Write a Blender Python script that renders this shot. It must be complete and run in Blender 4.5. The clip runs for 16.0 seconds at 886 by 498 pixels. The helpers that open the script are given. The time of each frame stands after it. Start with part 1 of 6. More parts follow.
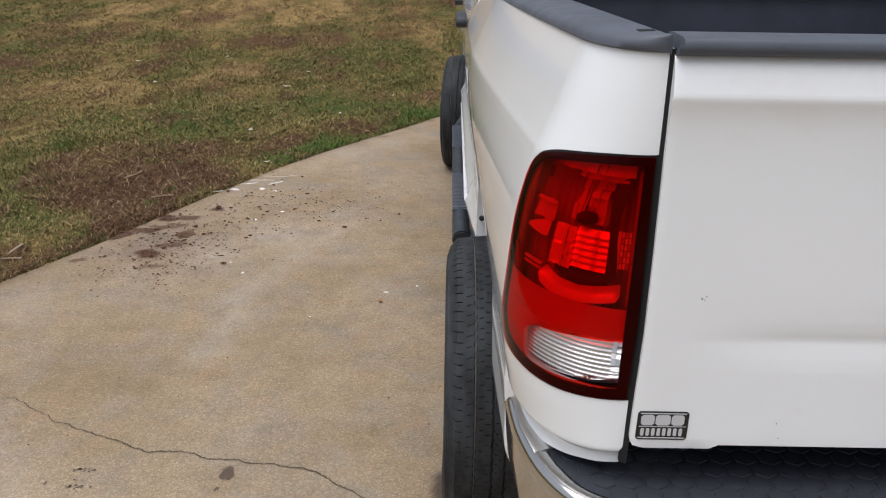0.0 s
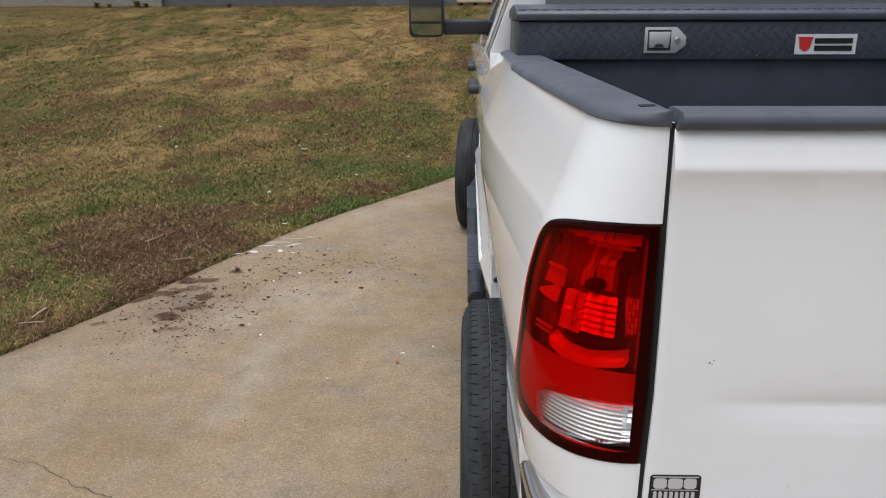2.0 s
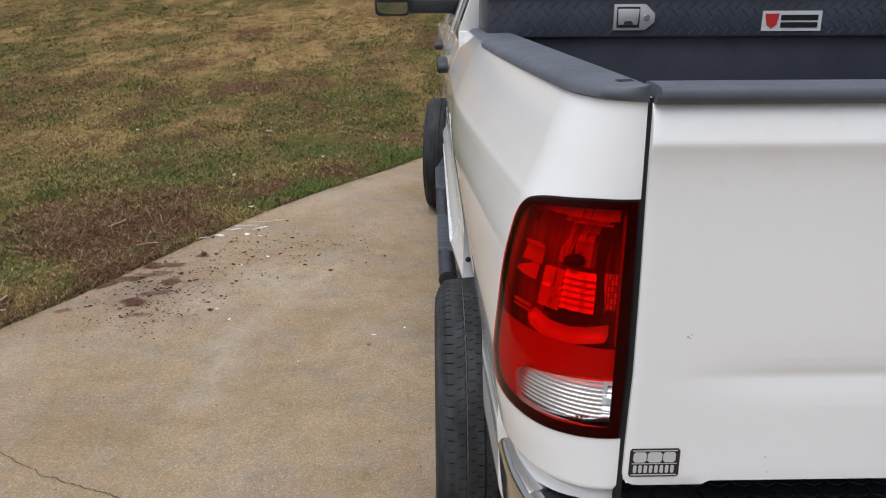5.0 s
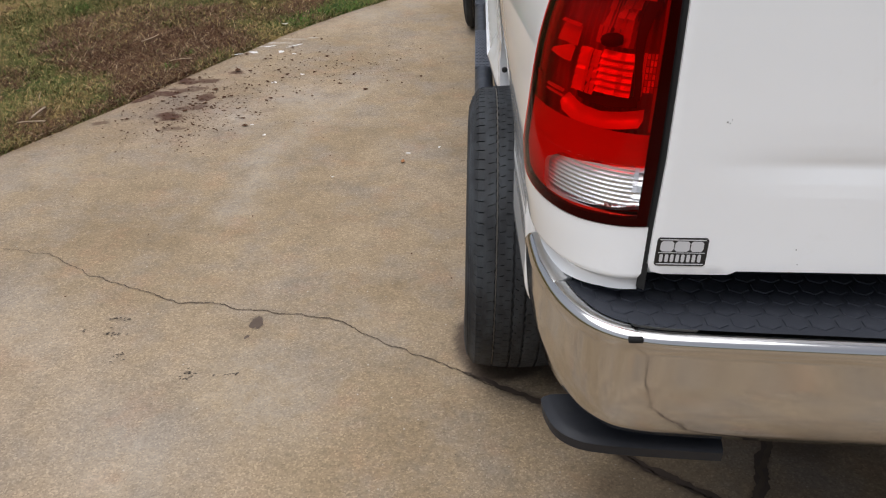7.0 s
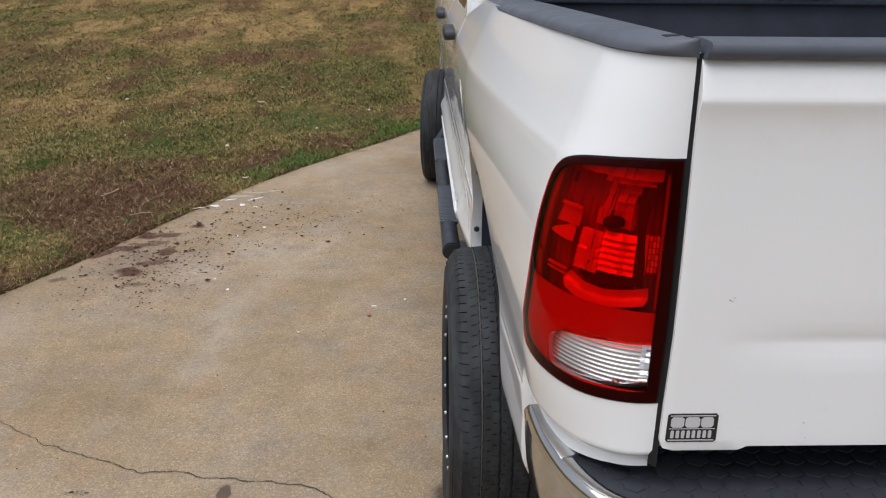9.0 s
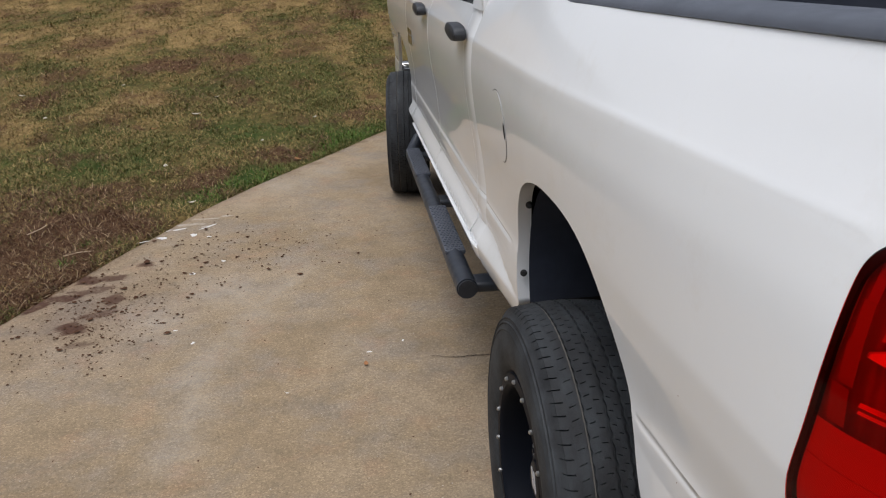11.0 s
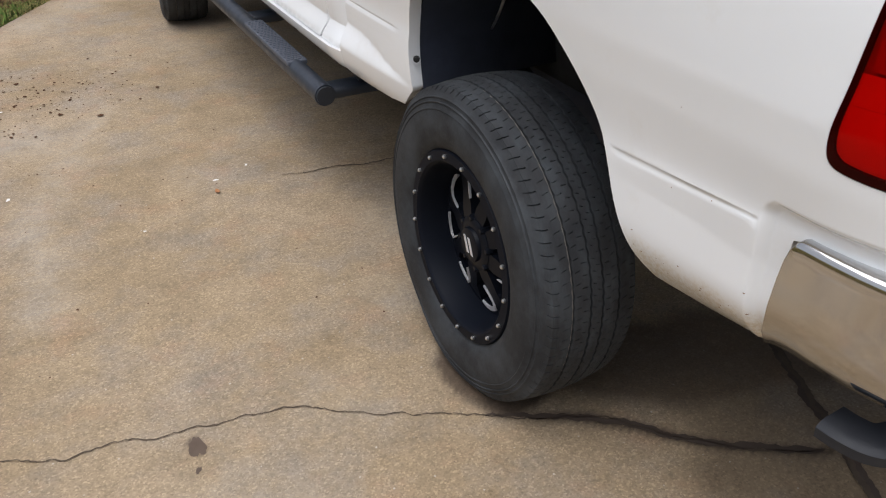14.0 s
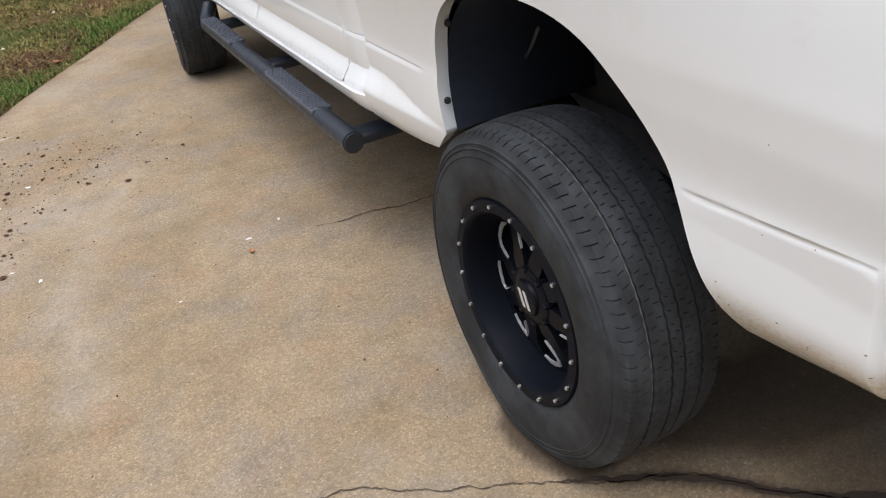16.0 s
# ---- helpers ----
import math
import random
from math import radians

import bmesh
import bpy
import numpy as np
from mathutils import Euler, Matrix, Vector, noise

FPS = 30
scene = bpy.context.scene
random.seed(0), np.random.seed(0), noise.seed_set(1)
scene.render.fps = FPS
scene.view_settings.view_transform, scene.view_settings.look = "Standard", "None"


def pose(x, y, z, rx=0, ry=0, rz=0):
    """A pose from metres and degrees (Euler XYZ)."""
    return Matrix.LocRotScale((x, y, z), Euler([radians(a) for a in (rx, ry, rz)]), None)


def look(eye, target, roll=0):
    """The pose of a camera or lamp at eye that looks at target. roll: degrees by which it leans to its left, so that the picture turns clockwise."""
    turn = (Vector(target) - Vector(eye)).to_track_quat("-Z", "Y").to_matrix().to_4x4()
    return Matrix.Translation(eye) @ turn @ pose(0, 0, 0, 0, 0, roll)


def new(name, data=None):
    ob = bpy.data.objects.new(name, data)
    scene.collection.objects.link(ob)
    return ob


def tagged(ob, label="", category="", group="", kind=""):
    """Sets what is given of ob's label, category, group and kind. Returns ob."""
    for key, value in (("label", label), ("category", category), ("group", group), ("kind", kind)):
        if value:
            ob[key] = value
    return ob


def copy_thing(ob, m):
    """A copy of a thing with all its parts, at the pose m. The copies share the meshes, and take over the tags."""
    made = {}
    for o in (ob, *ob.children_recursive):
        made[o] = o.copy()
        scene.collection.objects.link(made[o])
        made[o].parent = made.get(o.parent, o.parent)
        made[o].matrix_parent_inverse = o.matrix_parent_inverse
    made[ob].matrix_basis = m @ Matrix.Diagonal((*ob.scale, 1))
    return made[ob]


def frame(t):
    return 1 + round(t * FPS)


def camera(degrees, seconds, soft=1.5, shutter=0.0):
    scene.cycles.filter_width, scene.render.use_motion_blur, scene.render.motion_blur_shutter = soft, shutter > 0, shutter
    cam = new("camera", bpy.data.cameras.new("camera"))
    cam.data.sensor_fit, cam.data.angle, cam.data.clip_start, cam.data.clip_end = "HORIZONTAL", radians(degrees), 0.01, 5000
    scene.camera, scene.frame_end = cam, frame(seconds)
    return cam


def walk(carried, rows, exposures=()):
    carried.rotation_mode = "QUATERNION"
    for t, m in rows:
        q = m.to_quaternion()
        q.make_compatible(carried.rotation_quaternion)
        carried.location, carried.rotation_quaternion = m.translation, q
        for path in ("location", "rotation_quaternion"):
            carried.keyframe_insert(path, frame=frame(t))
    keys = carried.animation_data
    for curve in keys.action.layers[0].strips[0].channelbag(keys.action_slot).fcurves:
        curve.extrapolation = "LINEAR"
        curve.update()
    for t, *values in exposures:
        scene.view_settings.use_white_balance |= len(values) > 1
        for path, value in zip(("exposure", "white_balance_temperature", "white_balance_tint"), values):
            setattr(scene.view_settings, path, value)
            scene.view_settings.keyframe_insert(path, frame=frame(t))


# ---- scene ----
from mathutils import geometry

cam = camera(57.9, 16.0, soft=1.15)
PATH = [
    (0, (-0.009, -0.932, 1.579), (-0.02, 0.935, 0.861), 0.8),
    (0.5, (-0.014, -0.939, 1.594), (-0.022, 0.94, 0.91), 0.8),
    (1, (-0.009, -0.953, 1.601), (-0.037, 0.941, 0.959), 0.4),
    (1.5, (-0.008, -0.96, 1.606), (-0.031, 0.942, 0.988), 0.2),
    (2, (-0.003, -0.965, 1.606), (-0.057, 0.947, 1.024), -0.2),
    (2.5, (-0.01, -0.975, 1.613), (-0.007, 0.946, 1.057), 0.5),
    (3, (-0.024, -0.974, 1.616), (-0.043, 0.941, 1.038), 0.1),
    (3.5, (-0.027, -0.959, 1.609), (-0.02, 0.942, 0.989), 0.6),
    (5.8, (-0.006, -0.952, 1.598), (0.02, 0.947, 0.971), -0.7),
    (6, (-0.003, -0.95, 1.6), (-0.008, 0.952, 0.981), -1.6),
    (6.5, (-0.007, -0.965, 1.573), (-0.005, 0.86, 0.756), -0.4),
    (7, (-0.004, -0.958, 1.518), (-0.068, 0.774, 0.518), -0.1),
    (7.5, (0.007, -0.931, 1.526), (-0.03, 0.842, 0.602), -0.1),
    (8, (-0.015, -0.951, 1.568), (-0.021, 0.9, 0.809), 0.2),
    (10.3, (-0.239, -0.723, 1.558), (-0.126, 1.16, 0.892), 0.6),
    (10.5, (-0.268, -0.603, 1.543), (-0.23, 1.282, 0.875), -1.2),
    (11, (-0.346, -0.389, 1.54), (-0.119, 1.472, 0.845), -1.4),
    (11.5, (-0.596, -0.393, 1.522), (0.006, 1.306, 0.657), -2.8),
    (12, (-0.731, -0.395, 1.502), (-0.059, 1.192, 0.487), -3.8),
    (12.5, (-0.775, -0.396, 1.485), (-0.118, 1.2, 0.475), -2.5),
    (13, (-0.781, -0.406, 1.454), (-0.139, 1.174, 0.409), -2.0),
    (13.5, (-0.787, -0.382, 1.453), (-0.097, 1.166, 0.391), -0.8),
    (14, (-0.791, -0.367, 1.448), (-0.021, 1.144, 0.388), -0.6),
    (14.5, (-0.776, -0.377, 1.442), (-0.021, 1.121, 0.353), -3.7),
    (15, (-0.773, -0.345, 1.438), (-0.1, 1.141, 0.281), -3.2),
    (15.5, (-0.76, -0.291, 1.442), (-0.078, 1.257, 0.374), -3.6),
    (16, (-0.718, -0.183, 1.449), (-0.027, 1.389, 0.424), -7.8),
]
walk(cam, [(t, look(eye, target, roll)) for t, eye, target, roll in PATH], [(0.0, 0.21, 6380, 11.5), (8.2, 0.23, 6380, 11.5), (10.3, 0.17, 6380, 11.5), (11.5, 0.0, 6380, 11.5), (12.2, 0.17, 6380, 11.5), (12.6, 0.31, 6380, 11.5), (13.2, 0.31, 6380, 11.5), (14.0, 0.38, 6380, 11.5), (14.7, 0.45, 6380, 11.5), (16.0, 0.51, 6380, 11.5)])

# ---------------------------------------------------------------- light
world = bpy.data.worlds.new("overcast_sky")
scene.world = world
world.use_nodes = True
wn, wl = world.node_tree.nodes, world.node_tree.links
sky = wn.new("ShaderNodeTexSky")
sky.sky_type, sky.sun_disc = "NISHITA", False
sky.sun_elevation, sky.sun_rotation = radians(75), radians(240)
sky.air_density, sky.dust_density = 1.0, 4.0
grey = wn.new("ShaderNodeHueSaturation")
grey.inputs["Saturation"].default_value = 0.42
wl.new(sky.outputs[0], grey.inputs["Color"])
wl.new(grey.outputs[0], wn["Background"].inputs["Color"])
wn["Background"].inputs["Strength"].default_value = 0.110
sun = new("sun", bpy.data.lights.new("sun", "SUN"))
sun.data.energy, sun.data.angle, sun.data.color = 2.0, radians(66), (0.965, 0.985, 1.0)
sun.matrix_world = look((-4.6, -2.7, 20), (0, 0, 0))


# ---------------------------------------------------------------- materials
def material(name, base=(0.5, 0.5, 0.5), rough=0.5, metal=0.0, coat=0.0, spec=0.5):
    m = bpy.data.materials.new(name)
    m.use_nodes = True
    b = m.node_tree.nodes["Principled BSDF"]
    b.inputs["Base Color"].default_value = (*base, 1)
    b.inputs["Roughness"].default_value, b.inputs["Metallic"].default_value = rough, metal
    b.inputs["Coat Weight"].default_value, b.inputs["Coat Roughness"].default_value = coat, 0.04
    b.inputs["Specular IOR Level"].default_value = spec
    return m


class Nodes:
    """Short hand for building a node tree."""

    def __init__(self, m):
        self.t = m.node_tree
        self.b = self.t.nodes["Principled BSDF"]
        self.co = self.t.nodes.new("ShaderNodeTexCoord").outputs["Object"]

    def link(self, a, b):
        self.t.links.new(a, b)

    def noise(self, scale, detail=4.0, rough=0.55, vec=None, stretch=None):
        n = self.t.nodes.new("ShaderNodeTexNoise")
        n.inputs["Scale"].default_value, n.inputs["Detail"].default_value, n.inputs["Roughness"].default_value = scale, detail, rough
        v = vec or self.co
        if stretch:
            mp = self.t.nodes.new("ShaderNodeMapping")
            mp.inputs["Scale"].default_value = stretch
            self.link(v, mp.inputs[0])
            v = mp.outputs[0]
        self.link(v, n.inputs["Vector"])
        return n.outputs["Fac"]

    def voronoi(self, scale, feature="F1", out="Distance"):
        n = self.t.nodes.new("ShaderNodeTexVoronoi")
        n.feature = feature
        n.inputs["Scale"].default_value = scale
        self.link(self.co, n.inputs["Vector"])
        return n.outputs[out]

    def ramp(self, fac, stops, smooth=False):
        r = self.t.nodes.new("ShaderNodeValToRGB")
        r.color_ramp.interpolation = "EASE" if smooth else "LINEAR"
        while len(r.color_ramp.elements) < len(stops):
            r.color_ramp.elements.new(0.5)
        for e, (p, c) in zip(r.color_ramp.elements, stops):
            e.position, e.color = p, (*(c if isinstance(c, tuple) else (c, c, c)), 1)
        self.link(fac, r.inputs[0])
        return r.outputs[0]

    def mix(self, fac, a, b, blend="MIX"):
        n = self.t.nodes.new("ShaderNodeMix")
        n.data_type, n.blend_type = "RGBA", blend
        for sock, v in ((n.inputs[0], fac), (n.inputs[6], a), (n.inputs[7], b)):
            if isinstance(v, (int, float)):
                sock.default_value = v
            elif isinstance(v, tuple):
                sock.default_value = (*v, 1)
            else:
                self.link(v, sock)
        return n.outputs[2]

    def maths(self, op, a, b=0.0, clamp=False):
        n = self.t.nodes.new("ShaderNodeMath")
        n.operation, n.use_clamp = op, clamp
        for sock, v in ((n.inputs[0], a), (n.inputs[1], b)):
            if isinstance(v, (int, float)):
                sock.default_value = v
            else:
                self.link(v, sock)
        return n.outputs[0]

    def attr(self, name):
        n = self.t.nodes.new("ShaderNodeAttribute")
        n.attribute_name = name
        return n.outputs["Fac"]

    def bump(self, height, strength=0.3, distance=0.01, before=None):
        n = self.t.nodes.new("ShaderNodeBump")
        n.inputs["Strength"].default_value, n.inputs["Distance"].default_value = strength, distance
        self.link(height, n.inputs["Height"])
        if before:
            self.link(before, n.inputs["Normal"])
        self.link(n.outputs[0], self.b.inputs["Normal"])
        return n.outputs[0]

    def colour(self, c):
        self.link(c, self.b.inputs["Base Color"])

    def rough(self, c):
        self.link(c, self.b.inputs["Roughness"])


def paint_white():
    m = material("white_paint", (0.8, 0.8, 0.79), 0.45, 0, 1.0)
    n = Nodes(m)
    c = n.ramp(n.noise(3.0, 5), [(0.35, (0.84, 0.855, 0.865)), (0.7, (0.86, 0.875, 0.885))])
    # thin road film in patches
    film = n.ramp(n.noise(6.0, 6, 0.7), [(0.56, 0.0), (0.80, 0.22)])
    c = n.mix(film, c, (0.62, 0.55, 0.44))
    # beige road dirt thrown up behind the rear wheel
    xyz = n.t.nodes.new("ShaderNodeSeparateXYZ")
    n.link(n.co, xyz.inputs[0])
    edge = n.maths("ADD", xyz.outputs[2], n.maths("MULTIPLY", n.maths("SUBTRACT", n.noise(9.0, 5, 0.7), 0.5), 0.05))
    dirt = n.maths("MULTIPLY", n.ramp(edge, [(0.640, 1.0), (0.690, 0.0)]), n.ramp(xyz.outputs[1], [(0.60, 1.0), (0.66, 0.0)]))
    speck = n.ramp(n.noise(120.0, 3, 0.7), [(0.40, 0.40), (0.66, 0.95)])
    c = n.mix(n.maths("MULTIPLY", dirt, speck), c, (0.60, 0.50, 0.34))
    n.colour(c)
    n.rough(n.ramp(n.noise(14.0, 4), [(0.3, 0.40), (0.7, 0.5)]))
    return m


def plastic(name, base, rough, grain=600.0, strength=0.12):
    m = material(name, base, rough)
    n = Nodes(m)
    k = tuple(v * 1.35 + 0.004 for v in base)
    n.colour(n.mix(n.ramp(n.noise(7.0, 6, 0.65), [(0.35, 0.0), (0.7, 1.0)]), base, k))
    n.bump(n.noise(grain, 3), strength, 0.002)
    n.rough(n.ramp(n.noise(20.0, 4), [(0.3, rough - 0.06), (0.7, rough + 0.08)]))
    return m


def rubber():
    m = material("tyre_rubber", (0.032, 0.032, 0.034), 0.72, spec=0.35)
    n = Nodes(m)
    a = n.ramp(n.noise(5.0, 7, 0.7), [(0.3, (0.011, 0.0125, 0.015)), (0.72, (0.024, 0.025, 0.027))])
    smear = n.ramp(n.noise(7.0, 6, 0.72, None, (3, 1, 1)), [(0.42, 0.0), (0.70, 0.8)])
    a = n.mix(smear, a, (0.052, 0.059, 0.066))
    dust = n.ramp(n.noise(40.0, 5, 0.75), [(0.5, 0.0), (0.8, 0.5)])
    n.colour(n.mix(n.maths("MULTIPLY", dust, 0.5), a, (0.052, 0.050, 0.047)))
    n.bump(n.noise(260.0, 4), 0.25, 0.003)
    return m


def chrome():
    m = material("chrome", (0.56, 0.55, 0.54), 0.07, 1.0)
    n = Nodes(m)
    n.rough(n.ramp(n.noise(18.0, 5, 0.7), [(0.35, 0.05), (0.75, 0.17)]))
    n.bump(n.noise(5.0, 2), 0.04, 0.01)
    return m


def concrete():
    m = material("driveway_concrete", (0.33, 0.27, 0.2), 0.85, spec=0.3)
    n = Nodes(m)
    c = n.ramp(n.noise(0.8, 6, 0.62), [(0.32, (0.228, 0.166, 0.098)), (0.5, (0.300, 0.228, 0.146)), (0.68, (0.350, 0.275, 0.195))])
    patch = n.ramp(n.noise(2.6, 7, 0.70), [(0.46, 0.0), (0.64, 0.85)])
    c = n.mix(patch, c, (0.262, 0.218, 0.170))
    blotch = n.ramp(n.noise(7.5, 7, 0.78), [(0.32, 0.80), (0.5, 1.0), (0.68, 1.14)])
    c = n.mix(0.9, c, blotch, "MULTIPLY")
    rust = n.ramp(n.noise(4.6, 5, 0.66), [(0.54, 0.0), (0.74, 0.32)])
    c = n.mix(rust, c, (0.37, 0.200, 0.115))
    cells = n.t.nodes.new("ShaderNodeTexVoronoi")
    cells.inputs["Scale"].default_value = 210.0
    n.link(n.co, cells.inputs["Vector"])
    tone = n.t.nodes.new("ShaderNodeSeparateColor")
    n.link(cells.outputs["Color"], tone.inputs[0])
    c = n.mix(0.8, c, n.ramp(tone.outputs[0], [(0.0, 0.72), (0.30, 0.95), (0.75, 1.04), (1.0, 1.42)]), "MULTIPLY")
    c = n.mix(0.8, c, n.ramp(n.noise(60.0, 5, 0.75), [(0.30, 0.86), (0.5, 1.0), (0.68, 1.11)]), "MULTIPLY")
    stones = n.ramp(n.voronoi(46.0), [(0.10, 1.0), (0.16, 0.0)])
    pick = n.ramp(n.noise(31.0, 2), [(0.60, 0.0), (0.64, 0.75)])
    c = n.mix(n.maths("MULTIPLY", stones, pick), c, (0.50, 0.46, 0.40))
    pits = n.ramp(n.voronoi(40.0), [(0.08, 1.0), (0.14, 0.0)])
    pp = n.ramp(n.noise(23.0, 3), [(0.60, 0.0), (0.66, 0.75)])
    c = n.mix(n.maths("MULTIPLY", pits, pp), c, (0.10, 0.075, 0.055))
    c = n.mix(n.maths("MULTIPLY", n.attr("mud"), n.ramp(n.noise(9.0, 7, 0.7), [(0.3, 0.65), (0.52, 1.0)])), c, (0.078, 0.037, 0.022))
    c = n.mix(n.maths("MULTIPLY", n.attr("pale"), n.ramp(n.noise(14.0, 6, 0.75), [(0.35, 0.25), (0.65, 1.0)])), c, (0.50, 0.465, 0.41))
    # damp stains, with the shade under the truck painted in
    c = n.mix(n.maths("MULTIPLY", n.attr("wet_shade"), n.ramp(n.noise(30.0, 5, 0.7), [(0.25, 0.75), (0.55, 1.0)])), c, (0.048, 0.032, 0.023))
    c = n.mix(1.0, c, (0.92, 0.905, 0.89), "MULTIPLY")
    n.colour(c)
    n.rough(n.maths("SUBTRACT", 0.88, n.maths("MULTIPLY", n.attr("wet_shade"), 0.3)))
    first = n.bump(n.noise(190.0, 4, 0.65), 0.26, 0.004)
    n.bump(n.noise(22.0, 4), 0.08, 0.01, first)
    return m


def soil():
    m = material("lawn_soil", (0.1, 0.07, 0.04), 0.95, spec=0.1)
    n = Nodes(m)
    wob = n.maths("MULTIPLY", n.maths("SUBTRACT", n.noise(3.1, 8, 0.74, None, (1, 0.5, 1)), 0.5), 1.1)
    lift = n.maths("ADD", n.attr("green"), n.maths("ADD", wob, n.maths("MULTIPLY", n.maths("SUBTRACT", n.noise(13.0, 6, 0.75), 0.5), 1.1)))
    c = n.ramp(lift, [(0.10, (0.285, 0.190, 0.078)), (0.32, (0.200, 0.138, 0.052)), (0.54, (0.125, 0.098, 0.034)), (0.74, (0.080, 0.082, 0.023)), (0.98, (0.050, 0.078, 0.018))])
    fine = n.ramp(n.noise(34.0, 6, 0.78, None, (1, 0.6, 1)), [(0.3, 0.35), (0.5, 1.0), (0.72, 1.7)])
    c = n.mix(0.9, c, fine, "MULTIPLY")
    clump = n.ramp(n.noise(7.0, 5, 0.7, None, (1, 0.55, 1)), [(0.34, 0.70), (0.5, 1.0), (0.66, 1.2)])
    c = n.mix(0.8, c, clump, "MULTIPLY")
    c = n.mix(n.attr("bare"), c, n.ramp(n.noise(22.0, 6, 0.7), [(0.3, (0.066, 0.030, 0.018)), (0.7, (0.150, 0.078, 0.044))]))
    n.colour(c)
    n.bump(n.noise(45.0, 6, 0.75), 0.8, 0.03)
    return m


def blades(name, stops):
    m = material(name, (0.1, 0.1, 0.03), 0.8, spec=0.15)
    n = Nodes(m)
    g = n.t.nodes.new("ShaderNodeNewGeometry")
    n.colour(n.ramp(g.outputs["Random Per Island"], stops))
    return m


def glass(name, tint, rough=0.02, ior=1.45):
    """A thin sheet: tinted see-through with a surface gloss."""
    m = bpy.data.materials.new(name)
    m.use_nodes = True
    t = m.node_tree
    t.nodes.remove(t.nodes["Principled BSDF"])
    clear, gloss = t.nodes.new("ShaderNodeBsdfTransparent"), t.nodes.new("ShaderNodeBsdfGlossy")
    clear.inputs[0].default_value, gloss.inputs["Roughness"].default_value = (*tint, 1), rough
    fr, mx = t.nodes.new("ShaderNodeFresnel"), t.nodes.new("ShaderNodeMixShader")
    fr.inputs[0].default_value = ior
    t.links.new(fr.outputs[0], mx.inputs[0])
    t.links.new(clear.outputs[0], mx.inputs[1])
    t.links.new(gloss.outputs[0], mx.inputs[2])
    t.links.new(mx.outputs[0], t.nodes["Material Output"].inputs[0])
    return m


WHITE = paint_white()
BLACK = plastic("black_plastic", (0.020, 0.022, 0.027), 0.55)
CAP = plastic("rail_cap_plastic", (0.066, 0.074, 0.093), 0.5, 900, 0.2)
PAD = plastic("step_pad_plastic", (0.017, 0.0195, 0.027), 0.7, 900, 0.2)
LINER = plastic("bed_liner_black", (0.028, 0.032, 0.047), 0.6, 300, 0.3)
ARCH = plastic("arch_liner_black", (0.028, 0.034, 0.052), 0.7, 200, 0.2)
FOLD_STEP = plastic("fold_step_black", (0.010, 0.0115, 0.016), 0.62, 500, 0.15)
STEEL = plastic("black_powder_coat", (0.022, 0.027, 0.037), 0.4, 400, 0.06)
UNDER = plastic("underbody_black", (0.012, 0.012, 0.012), 0.8)
TREADPLATE = plastic("black_tread_plate", (0.048, 0.054, 0.072), 0.4, 500, 0.1)
RUBBER = rubber()
CHROME = chrome()
SATIN = material("satin_steel", (0.6, 0.6, 0.6), 0.3, 1.0)
MILLED = material("milled_aluminium", (0.78, 0.78, 0.80), 0.38, 0.5)
RIM = material("gloss_black_rim", (0.006, 0.0075, 0.012), 0.5, 0, 0.0, 0.07)
SPOKE = material("gloss_black_spoke", (0.006, 0.0072, 0.011), 0.34, 0, 0.0, 0.13)
GAP = material("panel_gap_dark", (0.006, 0.006, 0.006), 0.9)
CONCRETE = concrete()
SOIL = soil()
CRACK = plastic("crack_dark", (0.060, 0.042, 0.028), 0.95, 80, 0.3)
RED_LENS = glass("red_lens", (1.0, 0.030, 0.016), 0.03, 1.22)
CLEAR_LENS = glass("clear_lens", (0.95, 0.95, 0.95), 0.05, 1.3)
TINT = glass("tinted_glass", (0.12, 0.135, 0.15), 0.02, 2.9)
MIRROR = material("mirror_glass", (0.50, 0.54, 0.60), 0.03, 1.0)
# lamp tones from deep shadow to glare, lit and shaded looks by base colour
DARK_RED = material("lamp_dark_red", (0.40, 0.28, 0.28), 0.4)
SHADOW_RED = material("lamp_deep_shadow", (0.07, 0.04, 0.04), 0.5)
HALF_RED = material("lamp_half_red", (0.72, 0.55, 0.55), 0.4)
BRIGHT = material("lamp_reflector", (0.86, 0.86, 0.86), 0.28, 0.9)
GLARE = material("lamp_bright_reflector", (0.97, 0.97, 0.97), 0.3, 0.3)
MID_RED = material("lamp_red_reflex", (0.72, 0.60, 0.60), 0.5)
LAMP_RIM = material("lamp_border", (0.012, 0.010, 0.012), 0.4, 0, 0.0, 0.25)
PRINT_W = material("print_white", (0.75, 0.75, 0.75), 0.4)
PRINT_K = material("print_black", (0.012, 0.012, 0.012), 0.4)
PRINT_R = material("print_red", (0.62, 0.03, 0.03), 0.4)


# ---------------------------------------------------------------- mesh helpers
def mesh_from(name, verts, faces, normals=None, smooth=False):
    me = bpy.data.meshes.new(name)
    me.from_pydata([tuple(v) for v in verts], [], faces)
    if smooth or normals is not None:
        me.polygons.foreach_set("use_smooth", [True] * len(me.polygons))
    if normals is not None:
        me.normals_split_custom_set_from_vertices([tuple(n) for n in normals])
    me.update()
    return me


def part(name, data, mat, parent=None, label=""):
    """Links a bmesh or a mesh as one object under a thing or a part."""
    if isinstance(data, bmesh.types.BMesh):
        me = bpy.data.meshes.new(name)
        data.to_mesh(me)
        data.free()
    else:
        me = data
    if mat and not me.materials:
        me.materials.append(mat)
    ob = new(name, me)
    ob.parent = parent
    return tagged(ob, label)


def thing(name, label, category, group="", at=(0, 0, 0)):
    ob = new(name)
    ob.location = at
    return tagged(ob, label, category, group)


